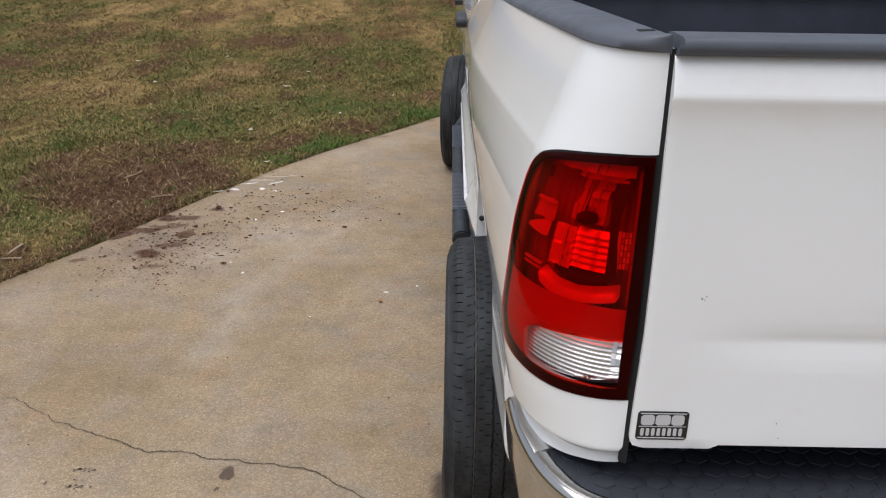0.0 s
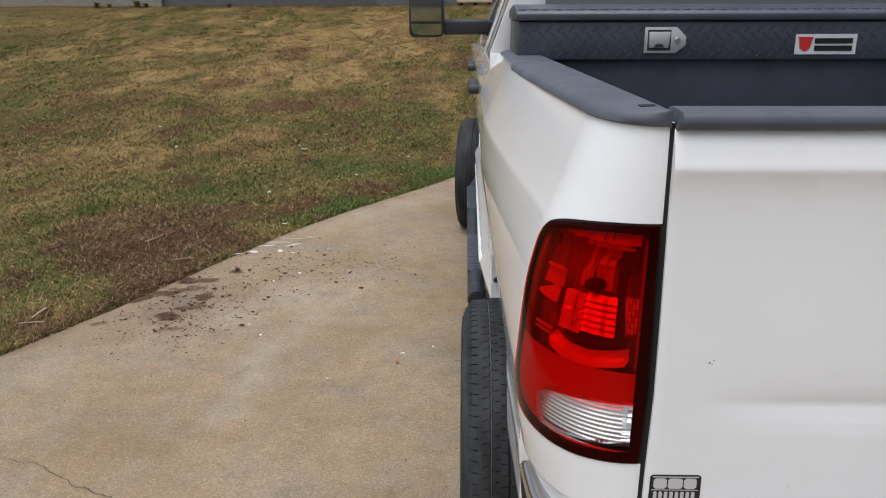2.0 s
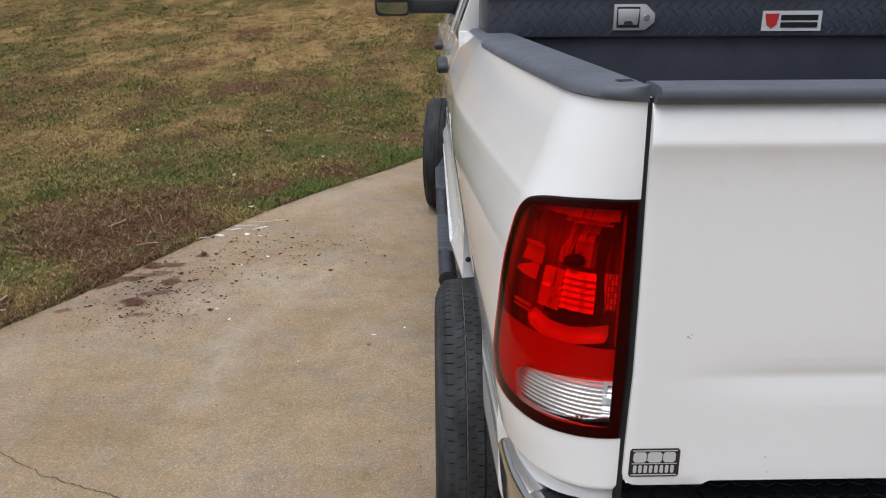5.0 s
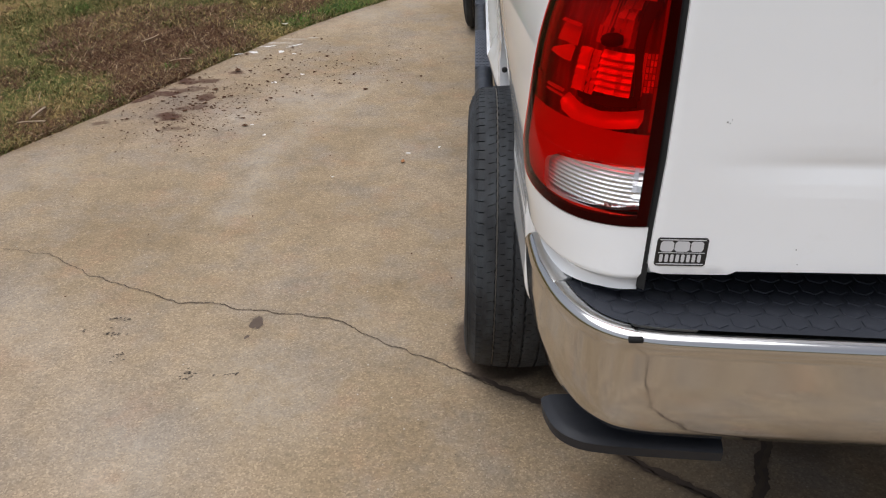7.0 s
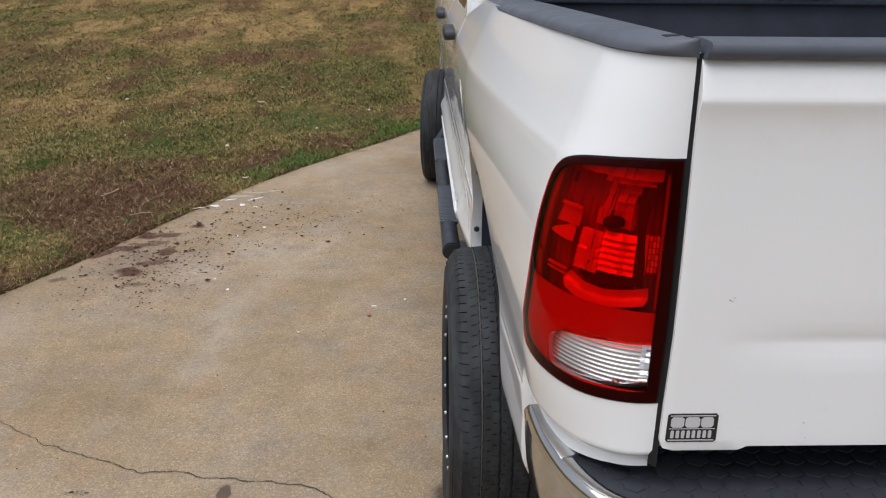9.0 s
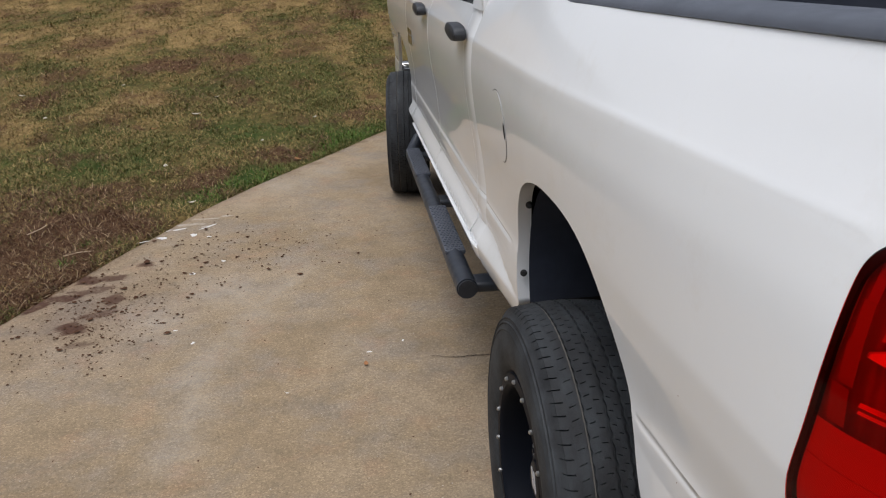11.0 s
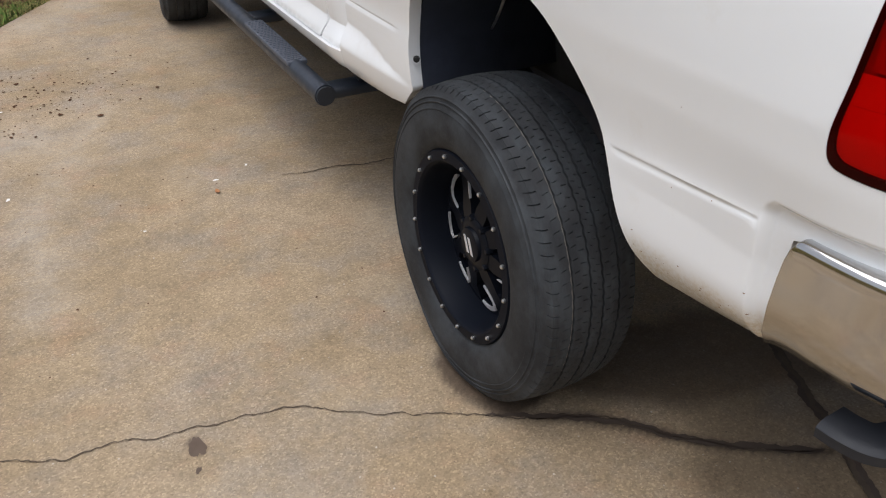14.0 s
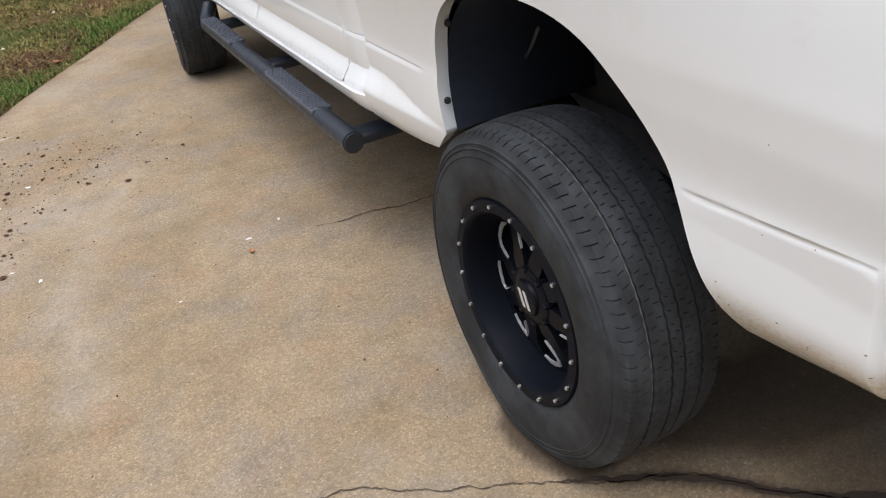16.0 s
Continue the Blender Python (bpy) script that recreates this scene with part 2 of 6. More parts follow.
def smooth_all(bm, angle=40):
    for f in bm.faces:
        f.smooth = True
    for e in bm.edges:
        if len(e.link_faces) == 2 and e.calc_face_angle(0) > radians(angle):
            e.smooth = False
    return bm


def box(bm, lo, hi, bevel=0.0, seg=2, m=None):
    """A box from corner to corner, edges rounded."""
    c = [(a + b) / 2 for a, b in zip(lo, hi)]
    r = bmesh.ops.create_cube(bm, size=1.0, matrix=(m or Matrix()) @ Matrix.Translation(c) @ Matrix.Diagonal((*[b - a for a, b in zip(lo, hi)], 1)))
    if bevel:
        es = list({e for v in r["verts"] for e in v.link_edges})
        bmesh.ops.bevel(bm, geom=es, offset=bevel, segments=seg, affect="EDGES", profile=0.5)
    return bm


def rounded_box(lo, hi, bevel=0.0, seg=2, m=None):
    return smooth_all(box(bmesh.new(), lo, hi, bevel, seg, m), 50)


def lathe(profile, steps, centre=(0, 0, 0), closed=False):
    """Turns (axial x, radius) points round the x axis."""
    verts, faces = [], []
    for i in range(steps):
        a = 2 * math.pi * i / steps
        verts += [(centre[0] + x, centre[1] + r * math.cos(a), centre[2] + r * math.sin(a)) for x, r in profile]
    k = len(profile)
    for i in range(steps):
        for j in range(k if closed else k - 1):
            p, q = i * k, (i + 1) % steps * k
            faces.append((p + j, p + (j + 1) % k, q + (j + 1) % k, q + j))
    bm = bmesh.new()
    bm.from_mesh(mesh_from("lathe", verts, faces))
    bmesh.ops.recalc_face_normals(bm, faces=bm.faces)
    return smooth_all(bm, 35)


def tube(points, radius, sides=12, squash=1.0):
    """A bent round bar through points, ends closed."""
    pts = [Vector(p) for p in points]
    verts, faces = [], []
    for i, p in enumerate(pts):
        d = (pts[min(i + 1, len(pts) - 1)] - pts[max(i - 1, 0)]).normalized()
        side = d.cross(Vector((0, 0, 1)))
        side = side.normalized() if side.length > 1e-3 else Vector((1, 0, 0))
        up = side.cross(d)
        for k in range(sides):
            a = 2 * math.pi * k / sides
            verts.append(p + radius * (math.cos(a) * side + squash * math.sin(a) * up))
    for i in range(len(pts) - 1):
        for k in range(sides):
            a, b = i * sides, (i + 1) * sides
            faces.append((a + k, a + (k + 1) % sides, b + (k + 1) % sides, b + k))
    faces += [tuple(range(sides))[::-1], tuple(range(len(verts) - sides, len(verts)))]
    bm = bmesh.new()
    bm.from_mesh(mesh_from("tube", verts, faces))
    bmesh.ops.recalc_face_normals(bm, faces=bm.faces)
    return smooth_all(bm, 50)


def prism(outline, axis, a, b, bevel=0.0, seg=2):
    """Extrudes a 2D outline along an axis (0, 1 or 2) from a to b."""
    bm = bmesh.new()

    def at(p, v):
        q = list(p)
        q.insert(axis, v)
        return q

    lo, hi = [bm.verts.new(at(p, a)) for p in outline], [bm.verts.new(at(p, b)) for p in outline]
    bm.faces.new(lo), bm.faces.new(hi[::-1])
    for i in range(len(outline)):
        j = (i + 1) % len(outline)
        bm.faces.new((lo[i], hi[i], hi[j], lo[j]))
    bmesh.ops.recalc_face_normals(bm, faces=bm.faces)
    if bevel:
        bmesh.ops.bevel(bm, geom=bm.edges[:], offset=bevel, segments=seg, affect="EDGES", profile=0.5)
    return smooth_all(bm, 35)


def inside(p, poly):
    x, y, hit = p[0], p[1], False
    for (ax, ay), (bx, by) in zip(poly, poly[1:] + poly[:1]):
        if (ay > y) != (by > y) and x < (bx - ax) * (y - ay) / (by - ay) + ax:
            hit = not hit
    return hit


def edge_distance(p, poly):
    return min(math.dist(p, nearest(p, a, b)) for a, b in zip(poly, poly[1:] + poly[:1]))


def nearest(p, a, b):
    d = (b[0] - a[0], b[1] - a[1])
    k = ((p[0] - a[0]) * d[0] + (p[1] - a[1]) * d[1]) / max(d[0] ** 2 + d[1] ** 2, 1e-12)
    k = min(1, max(0, k))
    return (a[0] + k * d[0], a[1] + k * d[1])


def finer(poly, step):
    out = []
    for a, b in zip(poly, poly[1:] + poly[:1]):
        n = max(1, math.ceil(math.dist(a, b) / step))
        out += [(a[0] + (b[0] - a[0]) * i / n, a[1] + (b[1] - a[1]) * i / n) for i in range(n)]
    return out


def curve_through(pts, n=6, closed=False):
    """Catmull-Rom through 2D points."""
    out, k = [], len(pts)
    for i in range(k if closed else k - 1):
        p = [pts[(i + j) % k] if closed else pts[min(max(i + j, 0), k - 1)] for j in (-1, 0, 1, 2)]
        for s in range(n):
            t = s / n
            out.append(tuple(0.5 * (2 * p[1][d] + (p[2][d] - p[0][d]) * t + (2 * p[0][d] - 5 * p[1][d] + 4 * p[2][d] - p[3][d]) * t * t + (3 * p[1][d] - p[0][d] - 3 * p[2][d] + p[3][d]) * t ** 3) for d in (0, 1)))
    return out if closed else out + [pts[-1]]


def panel(name, outline, surface, du=0.03, dv=0.02, lines=(), flange=0.02, inward=(1, 0, 0), flip=False, step=0.02, bend=None, extra=(), bare=None):
    """A sheet cut to an outline in (u, v), bent onto surface(u, v), with its edge turned inward by the flange."""
    rim = finer(outline, step)
    us, vs = [p[0] for p in rim], [p[1] for p in rim]
    pts = [Vector(p) for p in rim]
    rows = sorted(set([round(min(vs) + dv * i, 4) for i in range(1, int((max(vs) - min(vs)) / dv) + 1)] + list(lines)))
    u = min(us) + du / 2
    while u < max(us):
        for v0 in rows:
            v = v0 + (bend(u, v0 + 0.01) if bend else 0)
            if bare and bare(u, v):
                continue
            if inside((u, v), rim) and edge_distance((u, v), rim) > min(du, dv) * 0.35:
                pts.append(Vector((u, v)))
        u += du
    pts += [Vector(p) for p in extra if inside(p, rim) and edge_distance(p, rim) > 0.0025]
    vv, _, ff, *_ = geometry.delaunay_2d_cdt(pts, [], [list(range(len(rim)))], 1, 1e-5)
    verts, normals = [], []
    for p in vv:
        a = Vector(surface(p.x, p.y))
        du_, dv_ = Vector(surface(p.x + 1e-3, p.y)) - Vector(surface(p.x - 1e-3, p.y)), Vector(surface(p.x, p.y + 1e-3)) - Vector(surface(p.x, p.y - 1e-3))
        nn = du_.cross(dv_).normalized()
        verts.append(a), normals.append(-nn if flip else nn)
    faces = []
    for f in ff:
        a, b, c = (verts[i] for i in f[:3])
        good = (b - a).cross(c - a).dot(normals[f[0]]) > 0
        faces.append(tuple(f) if good else tuple(f[::-1]))
    if flange:
        k, m = len(rim), len(verts)
        inw = Vector(inward or (1, 0, 0)) * flange
        ring = [Vector(surface(*p)) for p in rim]
        for i in range(k):
            tang = (ring[(i + 1) % k] - ring[i - 1]).normalized()
            out = tang.cross(inw).normalized()
            if inward is None:
                inw = normals[i] * -flange
                out = tang.cross(inw).normalized()
            verts += [ring[i], ring[i] + inw]
            normals += [out, out]
        area = sum(a[0] * b[1] - b[0] * a[1] for a, b in zip(rim, rim[1:] + rim[:1]))
        for i in range(k):
            j = (i + 1) % k
            q = (m + 2 * i, m + 2 * i + 1, m + 2 * j + 1, m + 2 * j)
            a, b, c = verts[q[0]], verts[q[1]], verts[q[2]]
            nn = (b - a).cross(c - a)
            faces.append(q if nn.dot(normals[q[0]]) > 0 else q[::-1])
    return mesh_from(name, verts, faces, normals)


def mirrored(data, xc):
    """The same mesh on the other side of the plane x = xc."""
    me = data.copy()
    for v in me.vertices:
        v.co.x = 2 * xc - v.co.x
    me.flip_normals()
    return me


# ---------------------------------------------------------------- the pickup's shape
XC = 1.04  # middle of the truck
RAIL = 1.462
SECTION = [(0.50, 0.150), (0.56, 0.118), (0.60, 0.100), (0.66, 0.088), (0.74, 0.0855), (0.80, 0.0868), (0.83, 0.0885), (0.88, 0.0845), (0.96, 0.0735), (1.04, 0.060),
           (1.12, 0.0492), (1.20, 0.043), (1.27, 0.0462), (1.290, 0.0482), (1.298, 0.0508), (1.304, 0.0538), (1.312, 0.0574), (1.36, 0.0780), (1.40, 0.0965), (1.45, 0.1215), (1.48, 0.137)]


def side_x(z):
    """How far in the body's side lies at a height."""
    z = min(max(z, SECTION[0][0]), SECTION[-1][0])
    for i in range(len(SECTION) - 1):
        (a, xa), (b, xb) = SECTION[i], SECTION[i + 1]
        if z <= b:
            sa = (xb - SECTION[i - 1][1]) / (b - SECTION[i - 1][0]) if i else (xb - xa) / (b - a)
            sb = (SECTION[i + 2][1] - xa) / (SECTION[i + 2][0] - a) if i + 2 < len(SECTION) else (xb - xa) / (b - a)
            h = b - a
            t = (z - a) / h
            return (2 * t ** 3 - 3 * t * t + 1) * xa + (t ** 3 - 2 * t * t + t) * h * sa + (3 * t * t - 2 * t ** 3) * xb + (t ** 3 - t * t) * h * sb
    return SECTION[-1][1]


CORNER, SPAN = 0.27, 0.31
TAPER = ([0.50, 0.78, 0.84, 0.95, 1.03, 1.10, 1.22, 1.29, 1.36, 1.45], [0.018, 0.018, 0.012, 0.012, 0.020, 0.034, 0.055, 0.068, 0.066, 0.057])


def corner_x(z):
    return float(np.interp(z, [0.886, 0.98, 1.08, 1.2, 1.32, 1.45], [0.245, 0.250, 0.257, 0.261, 0.264, 0.268]))


def corner_y(z):
    return 0.046 + 0.115 * (z - 0.98)


def crease_lift(u, z):
    """The crease along the side climbs towards the rear."""
    return float(np.interp(u, [0.3, 0.65, 1.7, 2.25, 6.0], [0.0435, 0.0165, -0.0135, -0.0215, -0.03])) * math.exp(-(((z - 0.825) / 0.075) ** 2))


def notch(u, z):
    """The fine stamped line along the crease, fading beside the wheel arch."""
    d = z - 0.811 - crease_lift(u, z)
    s = np.interp(d, [-0.05, -0.014, 0.0, 0.0036, 0.009], [0, -0.0013, 0.0026, 0.0, 0])
    return float(s * np.interp(u, [0.338, 0.352, 0.66, 0.69, 1.615, 1.66], [0, 1, 1, 0, 0, 1]))


def ledge(z, top, ridge, out, deep=0.0):
    """A shelf swelling outward from its top line to its ridge, with a shallow hollow above."""
    t = min(max((top - z) / (top - ridge), 0), 1)
    h = min(max((top + 0.075 - z) / 0.075, 0), 1)
    return out * (t * t * (3 - 2 * t) * 0.35 + t * 0.65) * min(max((z - 0.50) / 0.07, 0), 1) - deep * h * h * (1 - t)


def bed_flare(u, z):
    """The lower front corner of the bed swells to meet the doors."""
    k = float(np.interp(u, [1.54, 1.66, 1.80, 2.02], [0, 0.008, 0.019, 0.034]))
    top = float(np.interp(u, [1.54, 1.67, 1.765, 1.85, 2.0], [0.665, 0.676, 0.700, 0.716, 0.722]))
    return ledge(z, top, 0.652, k, 0.14 * k) if k else 0.0


def door_flare(z):
    return ledge(z, 0.690, 0.624, 0.034, 0.006)


def step_z(u):
    """Top of the gutter that the body leaves over the bumper."""
    return float(np.interp(u, [-0.04, 0.03, 0.10, 0.175, 0.24], [0.904, 0.900, 0.896, 0.893, 0.892]))


def bed_side(u, z):
    """Side and rounded rear corner of the bed; u runs along the side and round the corner."""
    k = min(max((1.35 - u) / 1.08, 0), 1) ** 1.5
    sx = side_x(z - crease_lift(u, z)) + k * float(np.interp(z, *TAPER)) + 0.050 * min(max((0.72 - z) / 0.12, 0), 1.1) ** 2.2 * min(max((0.75 - u) / 0.4, 0), 1)
    du, dz, r = max(u - 0.308, 0), max(z - step_z(u) + 0.032, 0), 0.032
    g = r - math.hypot(du, dz) if du or dz else r
    g = min(max(g / 0.019, 0.0), 1.0)
    step = 0.0165 * g * g * (3 - 2 * g)
    sx += notch(u, z) - bed_flare(u, z)
    if u >= CORNER:
        return (sx + step, u, z)
    a = min((CORNER - u) / SPAN, 1.0) * math.pi / 2
    gx, gy = corner_x(z), corner_y(z)
    c, s = max(math.cos(a), 1e-9), max(math.sin(a), 0)
    return (gx - (gx - sx) * c + step * c, CORNER - (CORNER - gy) * s + step * s, z)


def cab_side(u, z):
    turn = max(2.13 - u, 0)
    return (side_x(z - crease_lift(u, z)) + 0.006 + notch(u, z) - (door_flare(z) if u < 4.6 else 0) + turn * turn * 1.6, u, z)


def green_side(u, z):
    return (0.085 + (z - 1.38) * 0.36 + 0.10 * max(z - 1.75, 0), u, z)


truck = thing("pickup_truck", "white crew cab pickup truck with black trim parked on concrete", "pickup truck")

# bed sides
CREASE = (0.626, 0.636, 0.646, 0.652, 0.66, 0.67, 0.68, 0.69, 0.70, 0.71, 0.72, 0.73, 1.282, 1.290, 1.298, 1.304, 1.312, 0.761, 0.780, 0.797, 0.804, 0.811, 0.8128, 0.8146, 0.820)
U0 = CORNER - SPAN
arch = curve_through([(0.565, 0.601), (0.614, 0.648), (0.664, 0.725), (0.714, 0.838), (0.772, 0.915), (0.838, 0.976), (0.915, 1.030), (1.01, 1.060), (1.13, 1.070), (1.26, 1.062), (1.385, 1.024), (1.475, 0.962), (1.527, 0.88), (1.545, 0.79), (1.542, 0.72), (1.530, 0.655)], 4)
bed_outline = arch + [(1.612, 0.585), (1.71, 0.570), (2.005, 0.552), (2.005, RAIL - 0.02), (1.4, RAIL - 0.012), (0.5, RAIL), (U0, RAIL), (U0, 1.326), (U0, 0.985), (U0, 0.873), (-0.02, 0.872), (0.04, 0.867), (0.11, 0.856), (0.16, 0.848), (0.262, 0.844), (0.286, 0.835), (0.296, 0.76), (0.300, 0.67), (0.311, 0.614), (0.345, 0.593)]
# opening for the lamp, in the corner's own run
lamp_rim = curve_through([(U0 + 0.001, 1.323), (0.05, 1.320), (0.14, 1.311), (0.188, 1.301), (0.212, 1.290), (0.226, 1.275), (0.2325, 1.255), (0.2355, 1.20), (0.240, 1.15), (0.246, 1.09), (0.2525, 1.04), (0.2535, 1.005), (0.2475, 0.986), (0.230, 0.977), (0.18, 0.972), (0.10, 0.971), (0.03, 0.975), (U0 + 0.001, 0.979)], 4)
gutter = [(0.292 + 0.0055 * i, 0.60 + 0.014 * j) for i in range(10) for j in range(17)]
gutter += [(0.263 + 0.0062 * i, 0.842 + 0.0056 * j) for i in range(15) for j in range(10)]
gutter += [(-0.034 + 0.0078 * i, step_z(-0.034 + 0.0078 * i) + 0.003 - 0.0042 * j) for i in range(38) for j in range(12)]
skin = panel("bedside", bed_outline[:len(arch)] + [p for p in bed_outline[len(arch):] if p not in ((U0, 1.326), (U0, 0.985))][:7] + lamp_rim + [(U0, 0.873)] + bed_outline[len(arch) + 10:], bed_side, 0.03, 0.018, CREASE, 0.035, None, flip=True, bend=crease_lift, extra=gutter, bare=lambda u, v: u < 0.346 and v < 0.912)
left_side = part("bedside", skin, WHITE, truck)
right_skin = panel("bedside", bed_outline, bed_side, 0.05, 0.03, CREASE, 0.03, flip=True)
part("bedside", mirrored(right_skin, XC), WHITE, truck)

# tailgate: (z, y) profile
GATE = [(0.895, 0.020), (0.905, 0.006), (0.914, 0.001), (0.93, 0.0), (1.030, 0.0), (1.050, 0.0012), (1.070, 0.0040), (1.075, 0.0048), (1.078, 0.0046), (1.088, 0.0026), (1.104, 0.0010), (1.13, 0.0), (1.25, 0.0), (1.299, 0.0), (1.324, -0.0003), (1.349, -0.0012), (1.364, -0.0024), (1.376, -0.0040), (1.386, -0.0060), (1.394, -0.0080), (1.3995, -0.0092), (1.405, -0.0085), (1.427, -0.0035), (1.440, 0.001), (1.450, 0.006), (1.456, 0.016)]
GATE_Z = [p[0] for p in GATE]


def gate_face(u, z):
    i = min(max(int(np.searchsorted(GATE_Z, z)) - 1, 0), len(GATE) - 2)
    (a, ya), (b, yb) = GATE[i], GATE[i + 1]
    t = min(max((z - a) / (b - a), 0), 1)
    y = ya + (yb - ya) * t
    if 1.02 < z < 1.135:
        y *= min(max((u - 0.32) / 0.16, 0), 1)
    w = min(max((XC - u) / (XC - 0.26), -1), 1)
    e = max(0.268 - u, u - (2 * XC - 0.268), 0)
    return (u + (corner_x(z) - 0.262) * w, y + e * e * 60 + corner_y(z) - 0.012, z)


G0, G1 = 0.2662, 2 * XC - 0.2662
gate_outline = [(G0, 0.928), (G0 + 0.005, 0.918), (G0 + 0.02, 0.914), (0.378, 0.914), (0.39, 0.920), (G1 - 0.13, 0.920), (G1 - 0.118, 0.914), (G1 - 0.02, 0.914), (G1, 0.928), (G1, 1.456), (G0, 1.456)]
tailgate = part("tailgate", panel("tailgate", gate_outline, gate_face, 0.03, 0.006, (1.347, 1.353, 1.394, 1.3995, 1.405), 0.04, (0, 1, 0), step=0.006), WHITE, truck)
part("inner_panel", prism([(G0 + 0.03, 0.93), (G1 - 0.03, 0.93), (G1 - 0.05, 1.45), (G0 + 0.05, 1.45)], 1, 0.115, 0.14), LINER, tailgate)
# dark seal in the gap beside the tailgate
seal_v, seal_f = [], []
for i in range(25):
    z = 0.885 + 0.572 * i / 24
    seal_v += [(corner_x(z) - 0.004, corner_y(z) + 0.004, z), (corner_x(z) + 0.0058, corner_y(z) - 0.007, z), (corner_x(z) + 0.010, corner_y(z) + 0.05, z)]
    if i:
        seal_f += [(3 * i - 3, 3 * i - 2, 3 * i + 1, 3 * i), (3 * i - 2, 3 * i - 1, 3 * i + 2, 3 * i + 1)]
part("gap_seal", mesh_from("gap_seal", seal_v, seal_f), GAP, truck)
# sill below the tailgate, its shade put in as gap black
part("tailgate_sill", rounded_box((0.262, 0.126, 0.855), (2 * XC - 0.262, 0.19, 0.922), 0.006), GAP, truck)
cap = prism(curve_through([(0.085, 1.450), (0.079, 1.456), (0.081, 1.466), (0.092, 1.472), (0.15, 1.473), (0.165, 1.466), (0.165, 1.450)], 3), 0, G0 + 0.007, G1 - 0.007)
for v in cap.verts:
    if v.co.x < G0 + 0.03 and v.co.z > 1.46:
        v.co.x += 0.006
part("tailgate_cap", cap, CAP, truck, "charcoal plastic top cap")

part("sill_corner", rounded_box((0.264, 0.118, 0.86), (0.365, 0.124, 0.915), 0.002), WHITE, truck)

# rail caps
def rail_outer(y):
    """Outer edge of the cap in plan."""
    straight = bed_side(max(y, CORNER), 1.452)[0] - 0.003
    if y > 0.27:
        return straight
    return straight + (0.2655 - straight) * (1 - math.sqrt(max(0, 1 - ((0.27 - y) / 0.1745) ** 2.0)))


def rail_cap():
    verts, faces = [], []
    ys = [0.0956, 0.0958, 0.0963, 0.0972, 0.0985, 0.1005, 0.1025, 0.1045, 0.108, 0.112, 0.12, 0.135, 0.15, 0.175, 0.20, 0.235, 0.27, 0.32, 0.4, 0.6, 0.9, 1.2, 1.6, 2.0]
    for y in ys:
        xo, xi = rail_outer(y), 0.2685 + 0.004 * min(max((y - 0.10) / 0.05, 0), 1) - 0.022 * max(y - 0.15, 0)
        z = 1.474 - 0.012 * y
        w = xi - xo
        f = min(w / 0.05, 1.0)
        ring = [(xo + 0.002, z - 0.021), (xo - 0.003 * f, z - 0.018), (xo - 0.001 * f, z - 0.010), (xo + 0.008 * f, z - 0.003), (xo + 0.020 * f, z + 0.001), (xi - 0.012 * f, z + 0.002), (xi - 0.003 * f, z - 0.001), (xi, z - 0.010), (xi, z - (0.024 if y < 0.13 else 0.05))]
        verts += [(x, y, zz) for x, zz in ring]
    k = 9
    for i in range(len(ys) - 1):
        for j in range(k - 1):
            faces.append((i * k + j, i * k + j + 1, (i + 1) * k + j + 1, (i + 1) * k + j))
    faces += [tuple(range(k))[::-1], tuple(range((len(ys) - 1) * k, len(ys) * k))]
    bm = bmesh.new()
    bm.from_mesh(mesh_from("rail_cap", verts, faces))
    bmesh.ops.recalc_face_normals(bm, faces=bm.faces)
    smooth_all(bm, 60)
    me = bpy.data.meshes.new("rail_cap")
    bm.to_mesh(me)
    return me


cap_mesh = rail_cap()
rail = part("rail_cap", cap_mesh, CAP, truck, "charcoal plastic bed rail cap")
part("stake_pocket_plug", prism([(0.234, 0.134), (0.256, 0.136), (0.258, 0.160), (0.234, 0.154)], 2, 1.470, 1.4746), GAP, rail)
part("rail_cap", mirrored(cap_mesh, XC), CAP, truck)

# inside of the bed
bed = part("bed_liner", rounded_box((0.66, 0.13, 0.93), (2 * XC - 0.66, 2.0, 0.96), 0.005), LINER, truck, "black sprayed bed floor")
part("bed_wall", rounded_box((0.205, 0.14, 1.13), (0.250, 2.0, 1.436), 0.008), LINER, truck)
part("bed_wall", rounded_box((2 * XC - 0.284, 0.14, 1.13), (2 * XC - 0.235, 2.0, 1.440), 0.008), LINER, truck)
for y0, y1 in ((0.14, 0.55), (1.66, 2.0)):
    for x0 in (0.16, 2 * XC - 0.66):
        part("bed_floor_edge", rounded_box((x0, y0, 0.93), (x0 + 0.50, y1, 0.96), 0.005), LINER, truck)
part("wheel_house", rounded_box((0.25, 0.55, 1.115), (0.66, 1.66, 1.13), 0.005), LINER, truck)
part("wheel_house", rounded_box((2 * XC - 0.66, 0.55, 1.115), (2 * XC - 0.25, 1.66, 1.13), 0.005), LINER, truck)
part("bed_wall", rounded_box((0.262, 1.96, 0.93), (2 * XC - 0.262, 2.0, 1.44), 0.008), LINER, truck)

